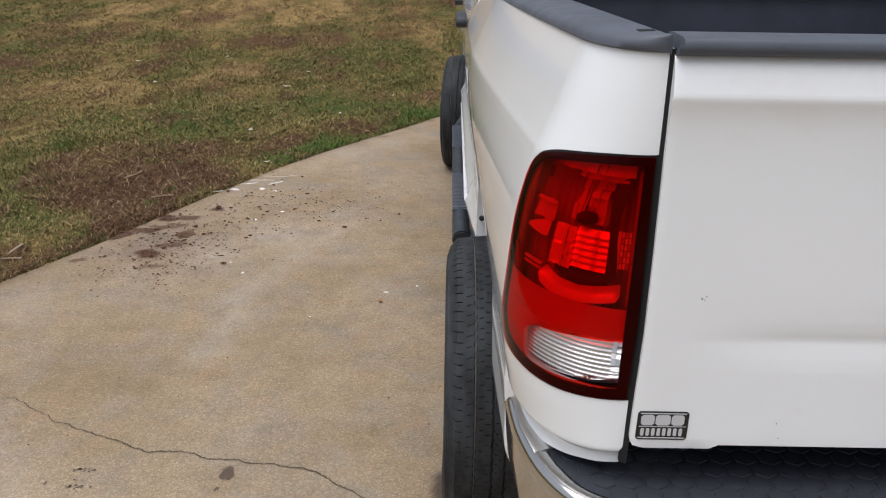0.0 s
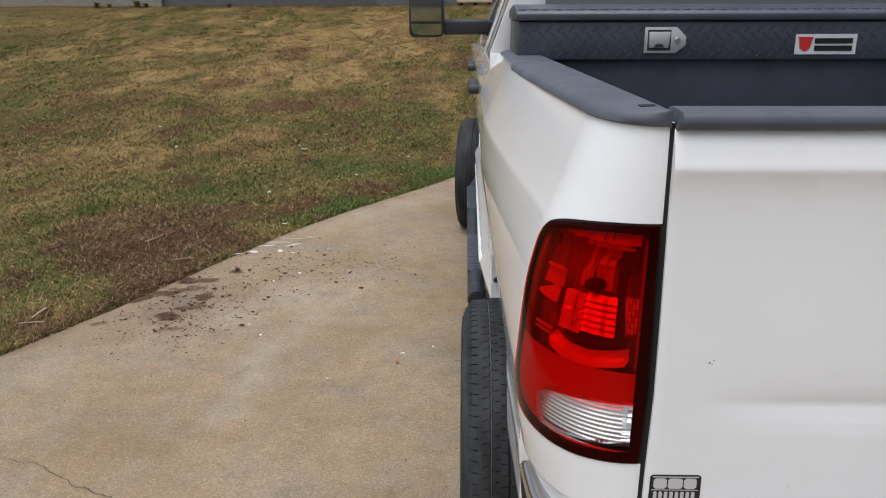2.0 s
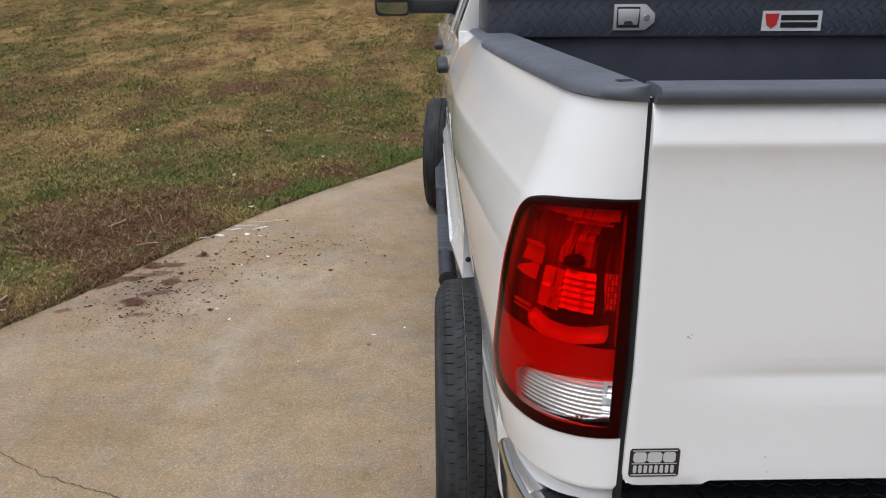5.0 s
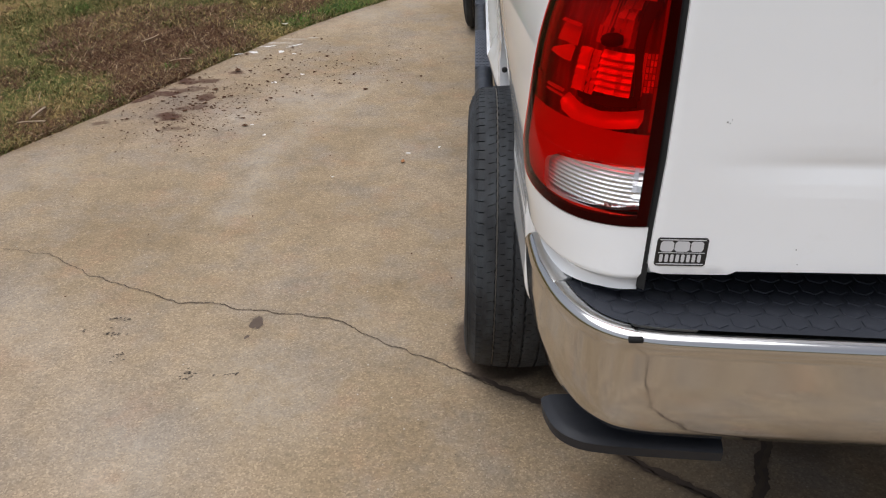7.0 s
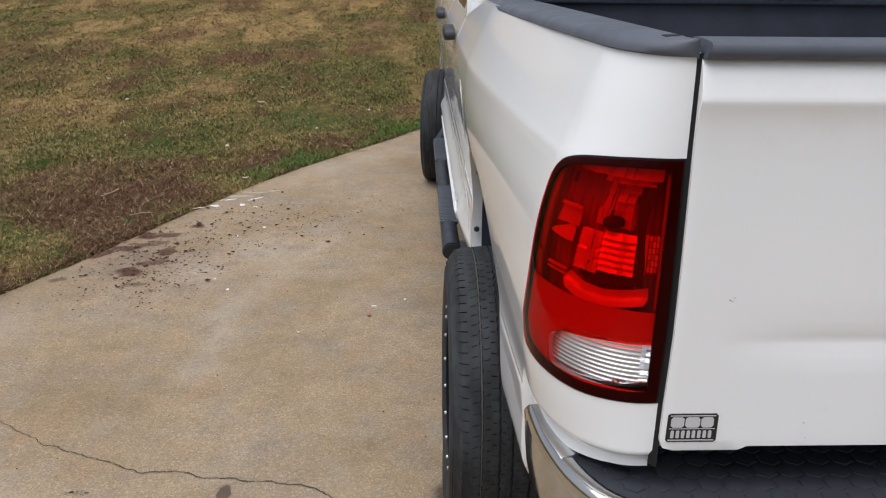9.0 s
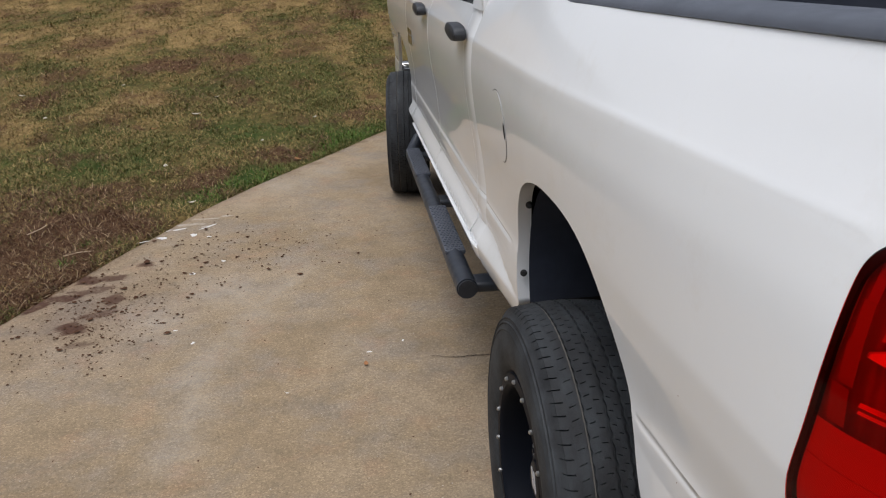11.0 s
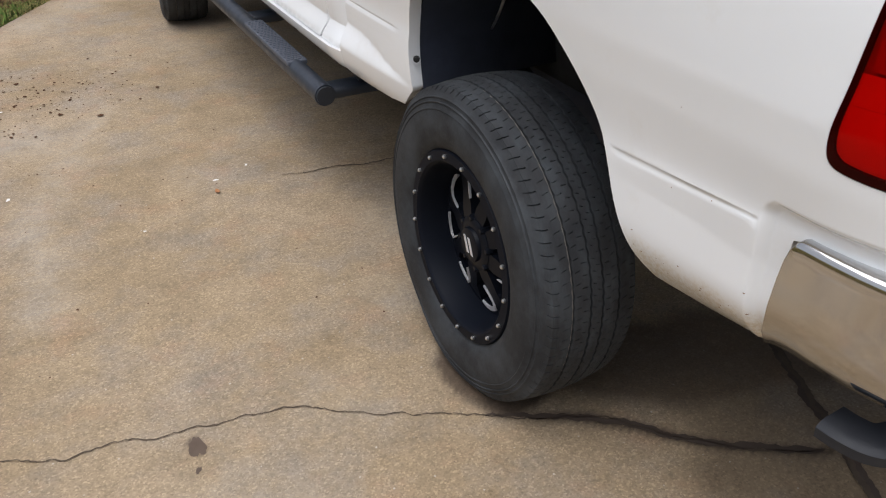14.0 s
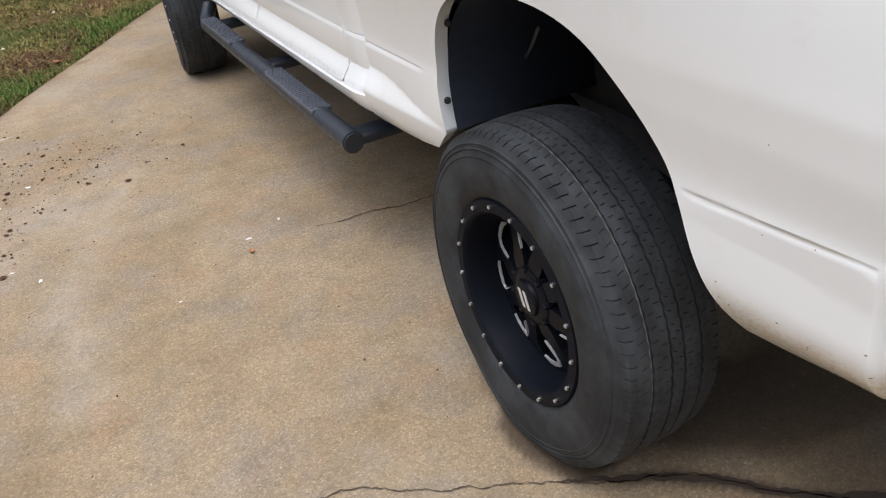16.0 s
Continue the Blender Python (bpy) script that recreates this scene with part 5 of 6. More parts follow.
for k in range(18):
    u, z, s = rnd.uniform(0.33, 0.62), 0.640 + abs(rnd.gauss(0, 0.04)), rnd.uniform(0.0010, 0.0026)
    if k > 14:
        u, z, s = rnd.uniform(0.36, 0.6), rnd.uniform(0.8, 1.0), 0.0016
    o = [(u + s * math.cos(a), z + s * 0.6 * math.sin(a)) for a in (0, 1.2, 2.3, 3.4, 4.6, 5.5)]
    part("paint_chip", panel("paint_chip", o, lambda p, q: (bed_side(p, q)[0] - 0.0006, p, q), 0.01, 0.01, (), 0.0, flip=True, step=0.01), CHIP, left_side)

# badge bars on the front door
for z, h, y0 in ((1.12, 0.03, 4.05), (1.07, 0.045, 4.02)):
    part("badge", rounded_box((0.050, y0, z), (0.056, y0 + 0.22, z + h), 0.001), CHROME, truck)

# ---------------------------------------------------------------- driveway and lawn
EDGE = [(-3.6, -14.0), (-3.45, -4.0), (-3.10, 0.2), (-2.62, 1.6), (-2.18, 2.61), (-1.95, 3.11), (-1.80, 3.50), (-1.60, 4.01), (-1.455, 4.33), (-1.285, 4.73), (-1.045, 5.18), (-0.905, 5.42), (-0.40, 6.23), (-0.09, 6.76), (0.55, 7.7), (1.6, 8.9), (3.2, 10.1), (6.0, 11.3), (12.0, 12.3)]
EDGE = curve_through(EDGE, 5)
CRACK_LINE = [(-1.80, 1.62), (-1.573, 1.577), (-1.39, 1.455), (-1.19, 1.372), (-1.0, 1.275), (-0.87, 1.262), (-0.70, 1.238), (-0.542, 1.208), (-0.415, 1.180), (-0.29, 1.092), (-0.14, 0.998), (-0.01, 0.932), (0.10, 0.865), (0.20, 0.815), (0.31, 0.715), (0.385, 0.625), (0.46, 0.56), (0.54, 0.51), (0.63, 0.452), (0.66, 0.44)]
CRACK_2 = [(-0.057, 2.504), (0.03, 2.487), (0.133, 2.478), (0.25, 2.44), (0.369, 2.426), (0.60, 2.38), (0.95, 2.33)]
JOINT = [(-0.9, -3.2), (0.626, 0.268), (0.70, 0.440), (0.82, 0.705), (4.6, 9.2)]


def line_distance(px, py, line):
    best = np.full(px.shape, 1e9)
    for (ax, ay), (bx, by) in zip(line, line[1:]):
        dx, dy = bx - ax, by - ay
        k = np.clip(((px - ax) * dx + (py - ay) * dy) / (dx * dx + dy * dy), 0, 1)
        best = np.minimum(best, np.hypot(px - ax - k * dx, py - ay - k * dy))
    return best


def edge_x(y):
    ys, xs = [p[1] for p in EDGE], [p[0] for p in EDGE]
    return np.interp(y, ys, xs)


def waver(x, y, k, seed):
    return np.sin(x * k + seed) * np.cos(y * k * 1.3 + 2 * seed) + 0.6 * np.sin(x * k * 2.3 - y * k * 1.9 + seed * 3) + 0.4 * np.sin(x * k * 5.1 + y * k * 4.3 + seed)


def sheet(name, xs, ys, fx, fz, mat, attrs):
    """A grid of points; fx shifts x by row, fz gives the height; attrs are fields on the points."""
    gx, gy = np.meshgrid(xs, ys)
    gx = fx(gx, gy)
    gz = fz(gx, gy)
    nx, ny = len(xs), len(ys)
    me = bpy.data.meshes.new(name)
    idx = np.arange(nx * ny).reshape(ny, nx)
    f = np.stack([idx[:-1, :-1], idx[:-1, 1:], idx[1:, 1:], idx[1:, :-1]], -1).reshape(-1, 4)
    me.vertices.add(nx * ny)
    me.vertices.foreach_set("co", np.stack([gx, gy, gz], -1).ravel())
    me.loops.add(f.size)
    me.loops.foreach_set("vertex_index", f.ravel())
    me.polygons.add(len(f))
    me.polygons.foreach_set("loop_start", np.arange(len(f)) * 4)
    me.polygons.foreach_set("use_smooth", np.ones(len(f), bool))
    me.update(calc_edges=True)
    me.validate()
    for key, fn in attrs.items():
        at = me.attributes.new(key, "FLOAT", "POINT")
        at.data.foreach_set("value", np.clip(fn(gx, gy), 0, 1).ravel().astype(np.float32))
    me.materials.append(mat)
    return new(name, me)


def wet_shade(x, y):
    d = line_distance(x, y, CRACK_LINE)
    under = np.clip((x - 0.02) / 0.12, 0, 1)
    w = 0.022 + 0.003 * waver(x, y, 14, 1.0)
    soak_shade = np.clip(1.25 - d / np.maximum(w, 0.008), 0, 1) * under
    j = line_distance(x, y, JOINT)
    soak_shade = np.maximum(soak_shade, np.clip(1.2 - j / (0.026 + 0.003 * waver(x, y, 11, 3.0)), 0, 1) * 0.75 * ((y > 0.02) & (y < 3)))
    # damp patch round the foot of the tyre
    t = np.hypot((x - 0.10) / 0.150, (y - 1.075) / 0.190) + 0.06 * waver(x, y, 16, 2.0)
    soak_shade = np.maximum(soak_shade, np.clip((1.05 - t) * 7, 0, 0.85))
    # damp between the tyre and the joint, widened to paint in the truck's shade
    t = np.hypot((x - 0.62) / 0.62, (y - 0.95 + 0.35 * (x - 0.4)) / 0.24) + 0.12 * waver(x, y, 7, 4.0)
    soak_shade = np.maximum(soak_shade, np.clip((1.05 - t) * 1.8, 0, 0.72))
    # likewise below the bumper, its shade put into the damp tone
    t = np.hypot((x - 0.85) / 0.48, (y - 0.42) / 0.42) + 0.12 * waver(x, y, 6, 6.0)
    soak_shade = np.maximum(soak_shade, np.clip((1.05 - t) * 1.8, 0, 0.36))
    spot = np.hypot((x + 0.692) / 0.018, (y - 1.166) / 0.040) + 0.18 * waver(x, y, 40, 5.0)
    return np.maximum(soak_shade, np.clip((1.1 - spot) * 4, 0, 0.62))


def mud(x, y):
    a = np.exp(-(((x + 1.60) / 0.42) ** 2 + ((y - 3.20) / 0.48) ** 2)) * 0.36
    for cx, cy, rx, ry, k in ((-1.75, 3.40, 0.10, 0.05, 1.0), (-1.66, 3.46, 0.09, 0.035, 0.9), (-1.60, 3.50, 0.06, 0.03, 0.8), (-1.50, 3.33, 0.055, 0.08, 0.95), (-1.61, 3.03, 0.075, 0.075, 1.0), (-1.54, 3.16, 0.09, 0.03, 0.9), (-1.49, 3.20, 0.05, 0.025, 0.8), (-1.44, 3.80, 0.05, 0.04, 0.9), (-1.57, 3.63, 0.08, 0.05, 0.9), (-1.94, 2.92, 0.05, 0.03, 0.7), (-1.54, 2.86, 0.07, 0.03, 0.7), (-1.70, 3.62, 0.08, 0.07, 1.0), (-1.86, 3.34, 0.06, 0.12, 1.0), (-1.11, 3.15, 0.05, 0.04, 0.35), (-0.55, 6.2, 0.16, 0.06, 0.45), (-0.25, 6.55, 0.14, 0.05, 0.45), (-0.62, 5.85, 0.12, 0.05, 0.4)):
        t = np.hypot((x - cx) / rx, (y - cy) / ry) + 0.22 * waver(x, y, 30, cx * 7)
        a = np.maximum(a, np.clip((1.1 - t) * 3, 0, 1) * k)
    rim = np.clip(1 - (x - edge_x(y)) / (0.07 + 0.03 * waver(x, y, 6, 1.7)), 0, 1)
    return np.maximum(a, rim * 0.35)


def pale(x, y):
    a = np.clip(waver(x, y, 2.1, 0.4) * 0.25 - 0.12, 0, 0.35)
    swoop = line_distance(x, y, [(-0.95, 1.9), (-0.98, 2.5), (-0.80, 3.1), (-0.55, 3.6)])
    a = np.maximum(a, np.clip(1 - swoop / (0.12 + 0.04 * waver(x, y, 6, 2.2)), 0, 1) * 0.28)
    for cx, cy, rx, ry in ((-1.47, 4.36, 0.05, 0.025), (-1.33, 4.46, 0.10, 0.018), (-1.24, 4.56, 0.08, 0.012), (-1.22, 4.40, 0.025, 0.015), (-1.12, 4.60, 0.03, 0.012)):
        t = np.hypot((x - cx - (y - cy) * 0.5) / rx, (y - cy) / ry) + 0.25 * waver(x, y, 40, cx * 5)
        a = np.maximum(a, np.clip((1.1 - t) * 5, 0, 1))
    return a


def slab_z(x, y):
    return 0.0008 * waver(x, y, 3, 0.2)


def to_edge(gx, gy):
    """Bends the grid's left side onto the driveway's edge."""
    return edge_x(gy) + gx


near_x = np.concatenate([np.arange(0, 3.0, 0.015), np.arange(3.0, 4.4, 0.02), np.arange(4.4, 8, 0.2), np.arange(8, 24, 2.0)])
near_y = np.concatenate([np.arange(-14, 0.0, 0.5), np.arange(0.0, 5.2, 0.015), np.arange(5.2, 7.6, 0.03), np.arange(7.6, 12.6, 0.25)])
driveway = tagged(sheet("driveway", near_x, near_y, to_edge, slab_z, CONCRETE, {"wet_shade": wet_shade, "mud": mud, "pale": pale}), "stained tan concrete driveway with long cracks", "driveway", kind="structure")
# the slab's own edge, a hand deep
ev, ef = [], []
for i, (x, y) in enumerate(EDGE):
    ev += [(x, y, 0.0), (x - 0.004, y, -0.004), (x - 0.006, y, -0.12)]
    if i:
        ef += [(3 * i - 3, 3 * i, 3 * i + 1, 3 * i - 2), (3 * i - 2, 3 * i + 1, 3 * i + 2, 3 * i - 1)]
slab_edge = tagged(part("driveway_edge", mesh_from("driveway_edge", ev, ef), CONCRETE), "broken concrete edge of the driveway slab", "driveway edge", kind="structure")


def crack_strip(line, width, seed, fade=0.0):
    rnd = random.Random(seed)
    pts = []
    for a, b in zip(line, line[1:]):
        n = max(2, int(math.dist(a, b) / 0.008))
        pts += [(a[0] + (b[0] - a[0]) * i / n, a[1] + (b[1] - a[1]) * i / n) for i in range(n)]
    verts, faces, off, size = [], [], 0.0, 0.85
    for i, (x, y) in enumerate(pts):
        a, b = pts[max(i - 1, 0)], pts[min(i + 1, len(pts) - 1)]
        d = Vector((b[0] - a[0], b[1] - a[1])).normalized()
        off = off * 0.86 + rnd.choice((-1, 1)) * rnd.uniform(0.0, 0.0048)
        size = size * 0.75 + rnd.uniform(0.45, 1.25) * 0.25 if width > 0.015 else rnd.uniform(0.45, 1.25)
        w = width * size * min(1, (len(pts) - i) / 6 + 0.1) * (0.35 + 0.65 * min(1, (i + 1) / (len(pts) * max(fade, 0.01))))
        z = 0.0028 if width < 0.03 else 0.0014
        verts += [(x - d.y * (off - w / 2), y + d.x * (off - w / 2), z), (x - d.y * (off + w / 2), y + d.x * (off + w / 2), z)]
        if i:
            faces.append((2 * i - 2, 2 * i, 2 * i + 1, 2 * i - 1))
    bm = bmesh.new()
    bm.from_mesh(mesh_from("crack", verts, faces))
    bmesh.ops.recalc_face_normals(bm, faces=bm.faces)
    return bm


part("crack", crack_strip(CRACK_LINE, 0.0042, 3, 0.22), CRACK, driveway)
part("crack", crack_strip(CRACK_2, 0.0080, 5, 0.25), CRACK, driveway)
def blot(cx, cy, rx, ry, seed, z=0.0016, turn=0.0):
    """A flat stain with a ragged rim."""
    rnd, n = random.Random(seed), 26
    ph = [rnd.uniform(0, 6.28) for _ in range(4)]
    pts = []
    for i in range(n):
        a = 2 * math.pi * i / n
        q = 1 + 0.22 * math.sin(2 * a + ph[0]) + 0.14 * math.sin(3 * a + ph[1]) + 0.09 * math.sin(7 * a + ph[2]) + 0.05 * math.sin(11 * a + ph[3])
        x, y = rx * q * math.cos(a), ry * q * math.sin(a)
        pts.append((cx + x * math.cos(turn) - y * math.sin(turn), cy + x * math.sin(turn) + y * math.cos(turn), z))
    return mesh_from("stain", pts, [tuple(range(n))])


DAMP = plastic("damp_stain", (0.046, 0.031, 0.022), 0.88, 90, 0.3)
STAIN = plastic("oil_stain", (0.070, 0.046, 0.031), 0.7, 90, 0.3)
part("stain", blot(-0.692, 1.166, 0.017, 0.040, 3), STAIN, driveway, "dark oil stain")
part("stain", blot(-0.706, 1.088, 0.005, 0.014, 8, 0.0016, -0.5), STAIN, driveway)
FLECK = material("white_paint_fleck", (0.62, 0.60, 0.57), 0.7)
for k, (x, y, rx, ry, turn) in enumerate(((-1.442, 4.224, 0.028, 0.022, 0), (-1.37, 4.37, 0.036, 0.012, 0.5), (-1.266, 4.248, 0.022, 0.022, 0), (-1.20, 4.395, 0.060, 0.008, 0.75), (-1.17, 4.201, 0.012, 0.012, 0), (-1.173, 3.612, 0.013, 0.018, 0), (-1.042, 2.789, 0.008, 0.010, 0), (-1.139, 2.928, 0.009, 0.006, 0), (-1.035, 3.772, 0.013, 0.009, 0), (-1.54, 4.175, 0.032, 0.008, 0.4), (-0.62, 2.30, 0.006, 0.004, 0), (-0.30, 2.58, 0.010, 0.008, 0), (-0.155, 2.66, 0.005, 0.009, 0))):
    part("paint_fleck", blot(x, y, rx, ry, 40 + k, 0.0022, turn), FLECK, driveway, "white paint fleck")
SCUFF = material("dark_scuff", (0.085, 0.066, 0.050), 0.9)
rnd = random.Random(12)
for cx, cy, rx, ry, n in ((-1.15, 1.169, 0.02, 0.01, 14), (-1.15, 1.093, 0.035, 0.012, 16), (-1.075, 0.978, 0.012, 0.015, 10), (-0.835, 0.89, 0.012, 0.015, 18), (-0.714, 0.902, 0.022, 0.005, 8)):
    for k in range(n):
        x, y = cx + rnd.gauss(0, rx), cy + rnd.gauss(0, ry)
        part("scuff", blot(x, y, rnd.uniform(0.002, 0.006), rnd.uniform(0.0015, 0.003), 70 + k, 0.0020, rnd.uniform(-0.4, 1.0)), SCUFF, driveway)
part("damp_line", crack_strip([p for p in CRACK_LINE if p[0] > -0.05], 0.026, 21, 0.25), DAMP, driveway, "damp soaked line along the crack")
part("damp_line", crack_strip([(0.52, 0.02), (0.626, 0.268), (0.70, 0.440), (0.82, 0.705), (1.1, 1.33)], 0.036, 22, 0.0), DAMP, driveway, "damp soaked line along the joint")
part("expansion_joint", crack_strip(JOINT, 0.018, 9, 0.0), CRACK, driveway)


def lattice(ix, iy, seed):
    v = np.sin(ix * 127.1 + iy * 311.7 + seed * 74.7) * 43758.5453
    return v - np.floor(v)


def fbm(x, y, scale, seed, octaves=4):
    """Smooth random field, 0 to 1."""
    out, amp, total = 0.0, 1.0, 0.0
    for o in range(octaves):
        px, py = x * scale + 17.3 * o, y * scale - 9.1 * o
        ix, iy = np.floor(px), np.floor(py)
        fx_, fy_ = px - ix, py - iy
        fx_, fy_ = fx_ * fx_ * (3 - 2 * fx_), fy_ * fy_ * (3 - 2 * fy_)
        a = lattice(ix, iy, seed + o) * (1 - fx_) + lattice(ix + 1, iy, seed + o) * fx_
        b = lattice(ix, iy + 1, seed + o) * (1 - fx_) + lattice(ix + 1, iy + 1, seed + o) * fx_
        out, total = out + amp * (a * (1 - fy_) + b * fy_), total + amp
        amp, scale = amp * 0.55, scale * 2.1
    return out / total


def lawn_z(x, y):
    d = np.clip(edge_x(y) - x, 0, None)
    d = np.where(y > 12.5, np.maximum(d, 0), d)
    far = np.maximum(0, y - 5.0)
    rise = 0.0045 * np.clip(y - 4, 0, 22) ** 2 * np.clip(1 - 0.012 * np.clip(y - 4, 0, 22), 0, 1)
    z = np.where(y < 26, rise, 0.0045 * 22 ** 2 * 0.736)
    z = z * np.clip(d / 4.0 + 0.12, 0, 1)
    bump = 0.012 * waver(x, y, 1.7, 0.3) + 0.008 * waver(x, y, 5.2, 1.1)
    return z - 0.022 + np.clip(d * 0.4, 0, 0.02) + bump * np.clip(d / 0.5, 0.15, 1) - np.where(x > edge_x(y) + 0.02, 0.12, 0)


BARE = [(-2.15, 4.30, 0.55, 0.80, 1.0), (-2.55, 4.75, 0.50, 0.75, 0.85), (-1.80, 4.55, 0.45, 0.50, 1.0), (-1.90, 3.70, 0.25, 0.45, 1.0), (-2.05, 5.15, 0.55, 0.40, 0.8), (-4.2, 12.8, 0.42, 0.95, 0.75), (-2.64, 10.84, 0.55, 0.55, 0.9), (-1.73, 11.1, 0.25, 0.45, 0.75), (-3.79, 10.6, 0.3, 0.5, 0.6), (-3.64, 8.9, 0.24, 0.75, 0.8), (-3.83, 16.9, 0.6, 1.0, 0.8), (-0.09, 15.4, 0.35, 0.7, 0.8), (-5.36, 9.0, 0.35, 0.7, 0.8), (-5.13, 11.2, 0.4, 1.0, 0.7), (-1.35, 5.6, 0.16, 0.35, 0.85), (-0.85, 6.2, 0.22, 0.32, 0.9), (-0.22, 7.8, 0.25, 0.35, 0.8), (-1.42, 8.5, 0.2, 0.25, 0.7), (-2.32, 2.95, 0.10, 0.18, 0.8)]
DRY = [(-3.69, 7.47, 0.42, 0.60, 1.0), (-2.48, 8.87, 0.24, 0.42, 1.1), (-2.79, 8.1, 0.28, 0.38, 0.9), (-5.72, 13.5, 0.6, 1.6, 0.9), (-3.95, 14.0, 0.8, 1.6, 0.9), (-2.32, 13.5, 0.6, 0.8, 0.8), (-3.6, 18.3, 1.1, 2.4, 0.8), (-1.6, 19.5, 1.0, 3.5, 0.7), (-6.71, 17.5, 0.9, 1.4, 0.8), (-4.3, 7.6, 0.16, 0.3, 0.8), (-0.4, 12.2, 0.5, 1.0, 0.6)]
LUSH = [(-1.88, 3.89, 0.05, 0.06, 1.6), (-1.87, 4.19, 0.05, 0.06, 1.4), (-1.32, 5.11, 0.16, 0.25, 1.2), (-2.0, 3.25, 0.10, 0.22, 0.9), (-2.82, 4.32, 0.12, 0.2, 0.9), (-3.06, 5.3, 0.12, 0.16, 0.9), (-1.15, 5.7, 0.16, 0.3, 0.7), (-0.48, 6.9, 0.2, 0.4, 0.9), (-2.2, 6.6, 0.5, 0.6, 0.35), (-1.6, 7.2, 0.5, 0.8, 0.35), (-2.4, 3.5, 0.3, 0.3, 0.4)]


def bare(x, y):
    a = np.clip((fbm(x, y * 0.5, 1.1, 5) - 0.58) * 4, 0, 0.55)
    a = np.maximum(a, np.clip((fbm(x, y * 0.7, 3.6, 31) - 0.58) * 4, 0, 0.6))
    for cx, cy, rx, ry, k in BARE:
        t = np.hypot((x - cx) / rx, (y - cy) / ry) + 1.5 * (fbm(x, y * 0.6, 3.4, 8) - 0.5)
        a = np.maximum(a, np.clip((1.15 - t) * 1.8, 0, 1) * k)
    for cx, cy, rx, ry, k in LUSH[:2]:
        a = a * (1 - np.exp(-(((x - cx) / rx) ** 2 + ((y - cy) / ry) ** 2)))
    return a


def lush(x, y):
    """Fresh tufts, mostly along the slab's edge."""
    near = edge_x(y) - x
    a = 0.85 * np.exp(-((near - 0.14) / 0.18) ** 2) * np.clip((y - 4.9) / 0.3, 0, 1) * np.clip((8 - y) / 1.0, 0, 1) * np.clip(3.0 * fbm(x, y, 2.2, 21) - 0.75, 0, 1.2)
    for cx, cy, rx, ry, k in LUSH:
        a = a + 0.6 * k * np.exp(-(((x - cx) / rx) ** 2 + ((y - cy) / ry) ** 2))
    return a


def green_field(x, y):
    """Where the lawn is green rather than straw."""
    g = 0.60 + 0.35 * (fbm(x, y * 0.5, 0.5, 2) - 0.5) + 1.2 * (fbm(x, y * 0.45, 2.2, 3, 5) - 0.5) - 0.012 * np.clip(y - 9, 0, 14)
    near = edge_x(y) - x
    g = g + 0.75 * np.exp(-((near - 0.16) / 0.24) ** 2) * np.clip((y - 4.9) / 0.3, 0, 1) * np.clip((8 - y) / 1.0, 0, 1)
    for cx, cy, rx, ry, k in DRY:
        g = g - 0.85 * k * np.exp(-(((x - cx) / rx) ** 2 + ((y - cy) / ry) ** 2))
    for cx, cy, rx, ry, k in LUSH:
        g = g + 0.5 * k * np.exp(-(((x - cx) / rx) ** 2 + ((y - cy) / ry) ** 2))
    return g


gx_ = np.concatenate([-np.geomspace(600, 10, 26), np.arange(-9.9, 3.0, 0.06), np.arange(3.0, 12, 0.5), np.geomspace(12, 600, 24)])
gy_ = np.concatenate([-np.geomspace(600, 2, 26), np.arange(-1.5, 12, 0.06), np.arange(12, 30, 0.25), np.geomspace(30.5, 900, 26)])
ground = tagged(sheet("ground", gx_, gy_, lambda x, y: x, lawn_z, SOIL, {"bare": bare, "green": green_field}), "patchy lawn sloping up behind the driveway", "lawn", kind="structure")


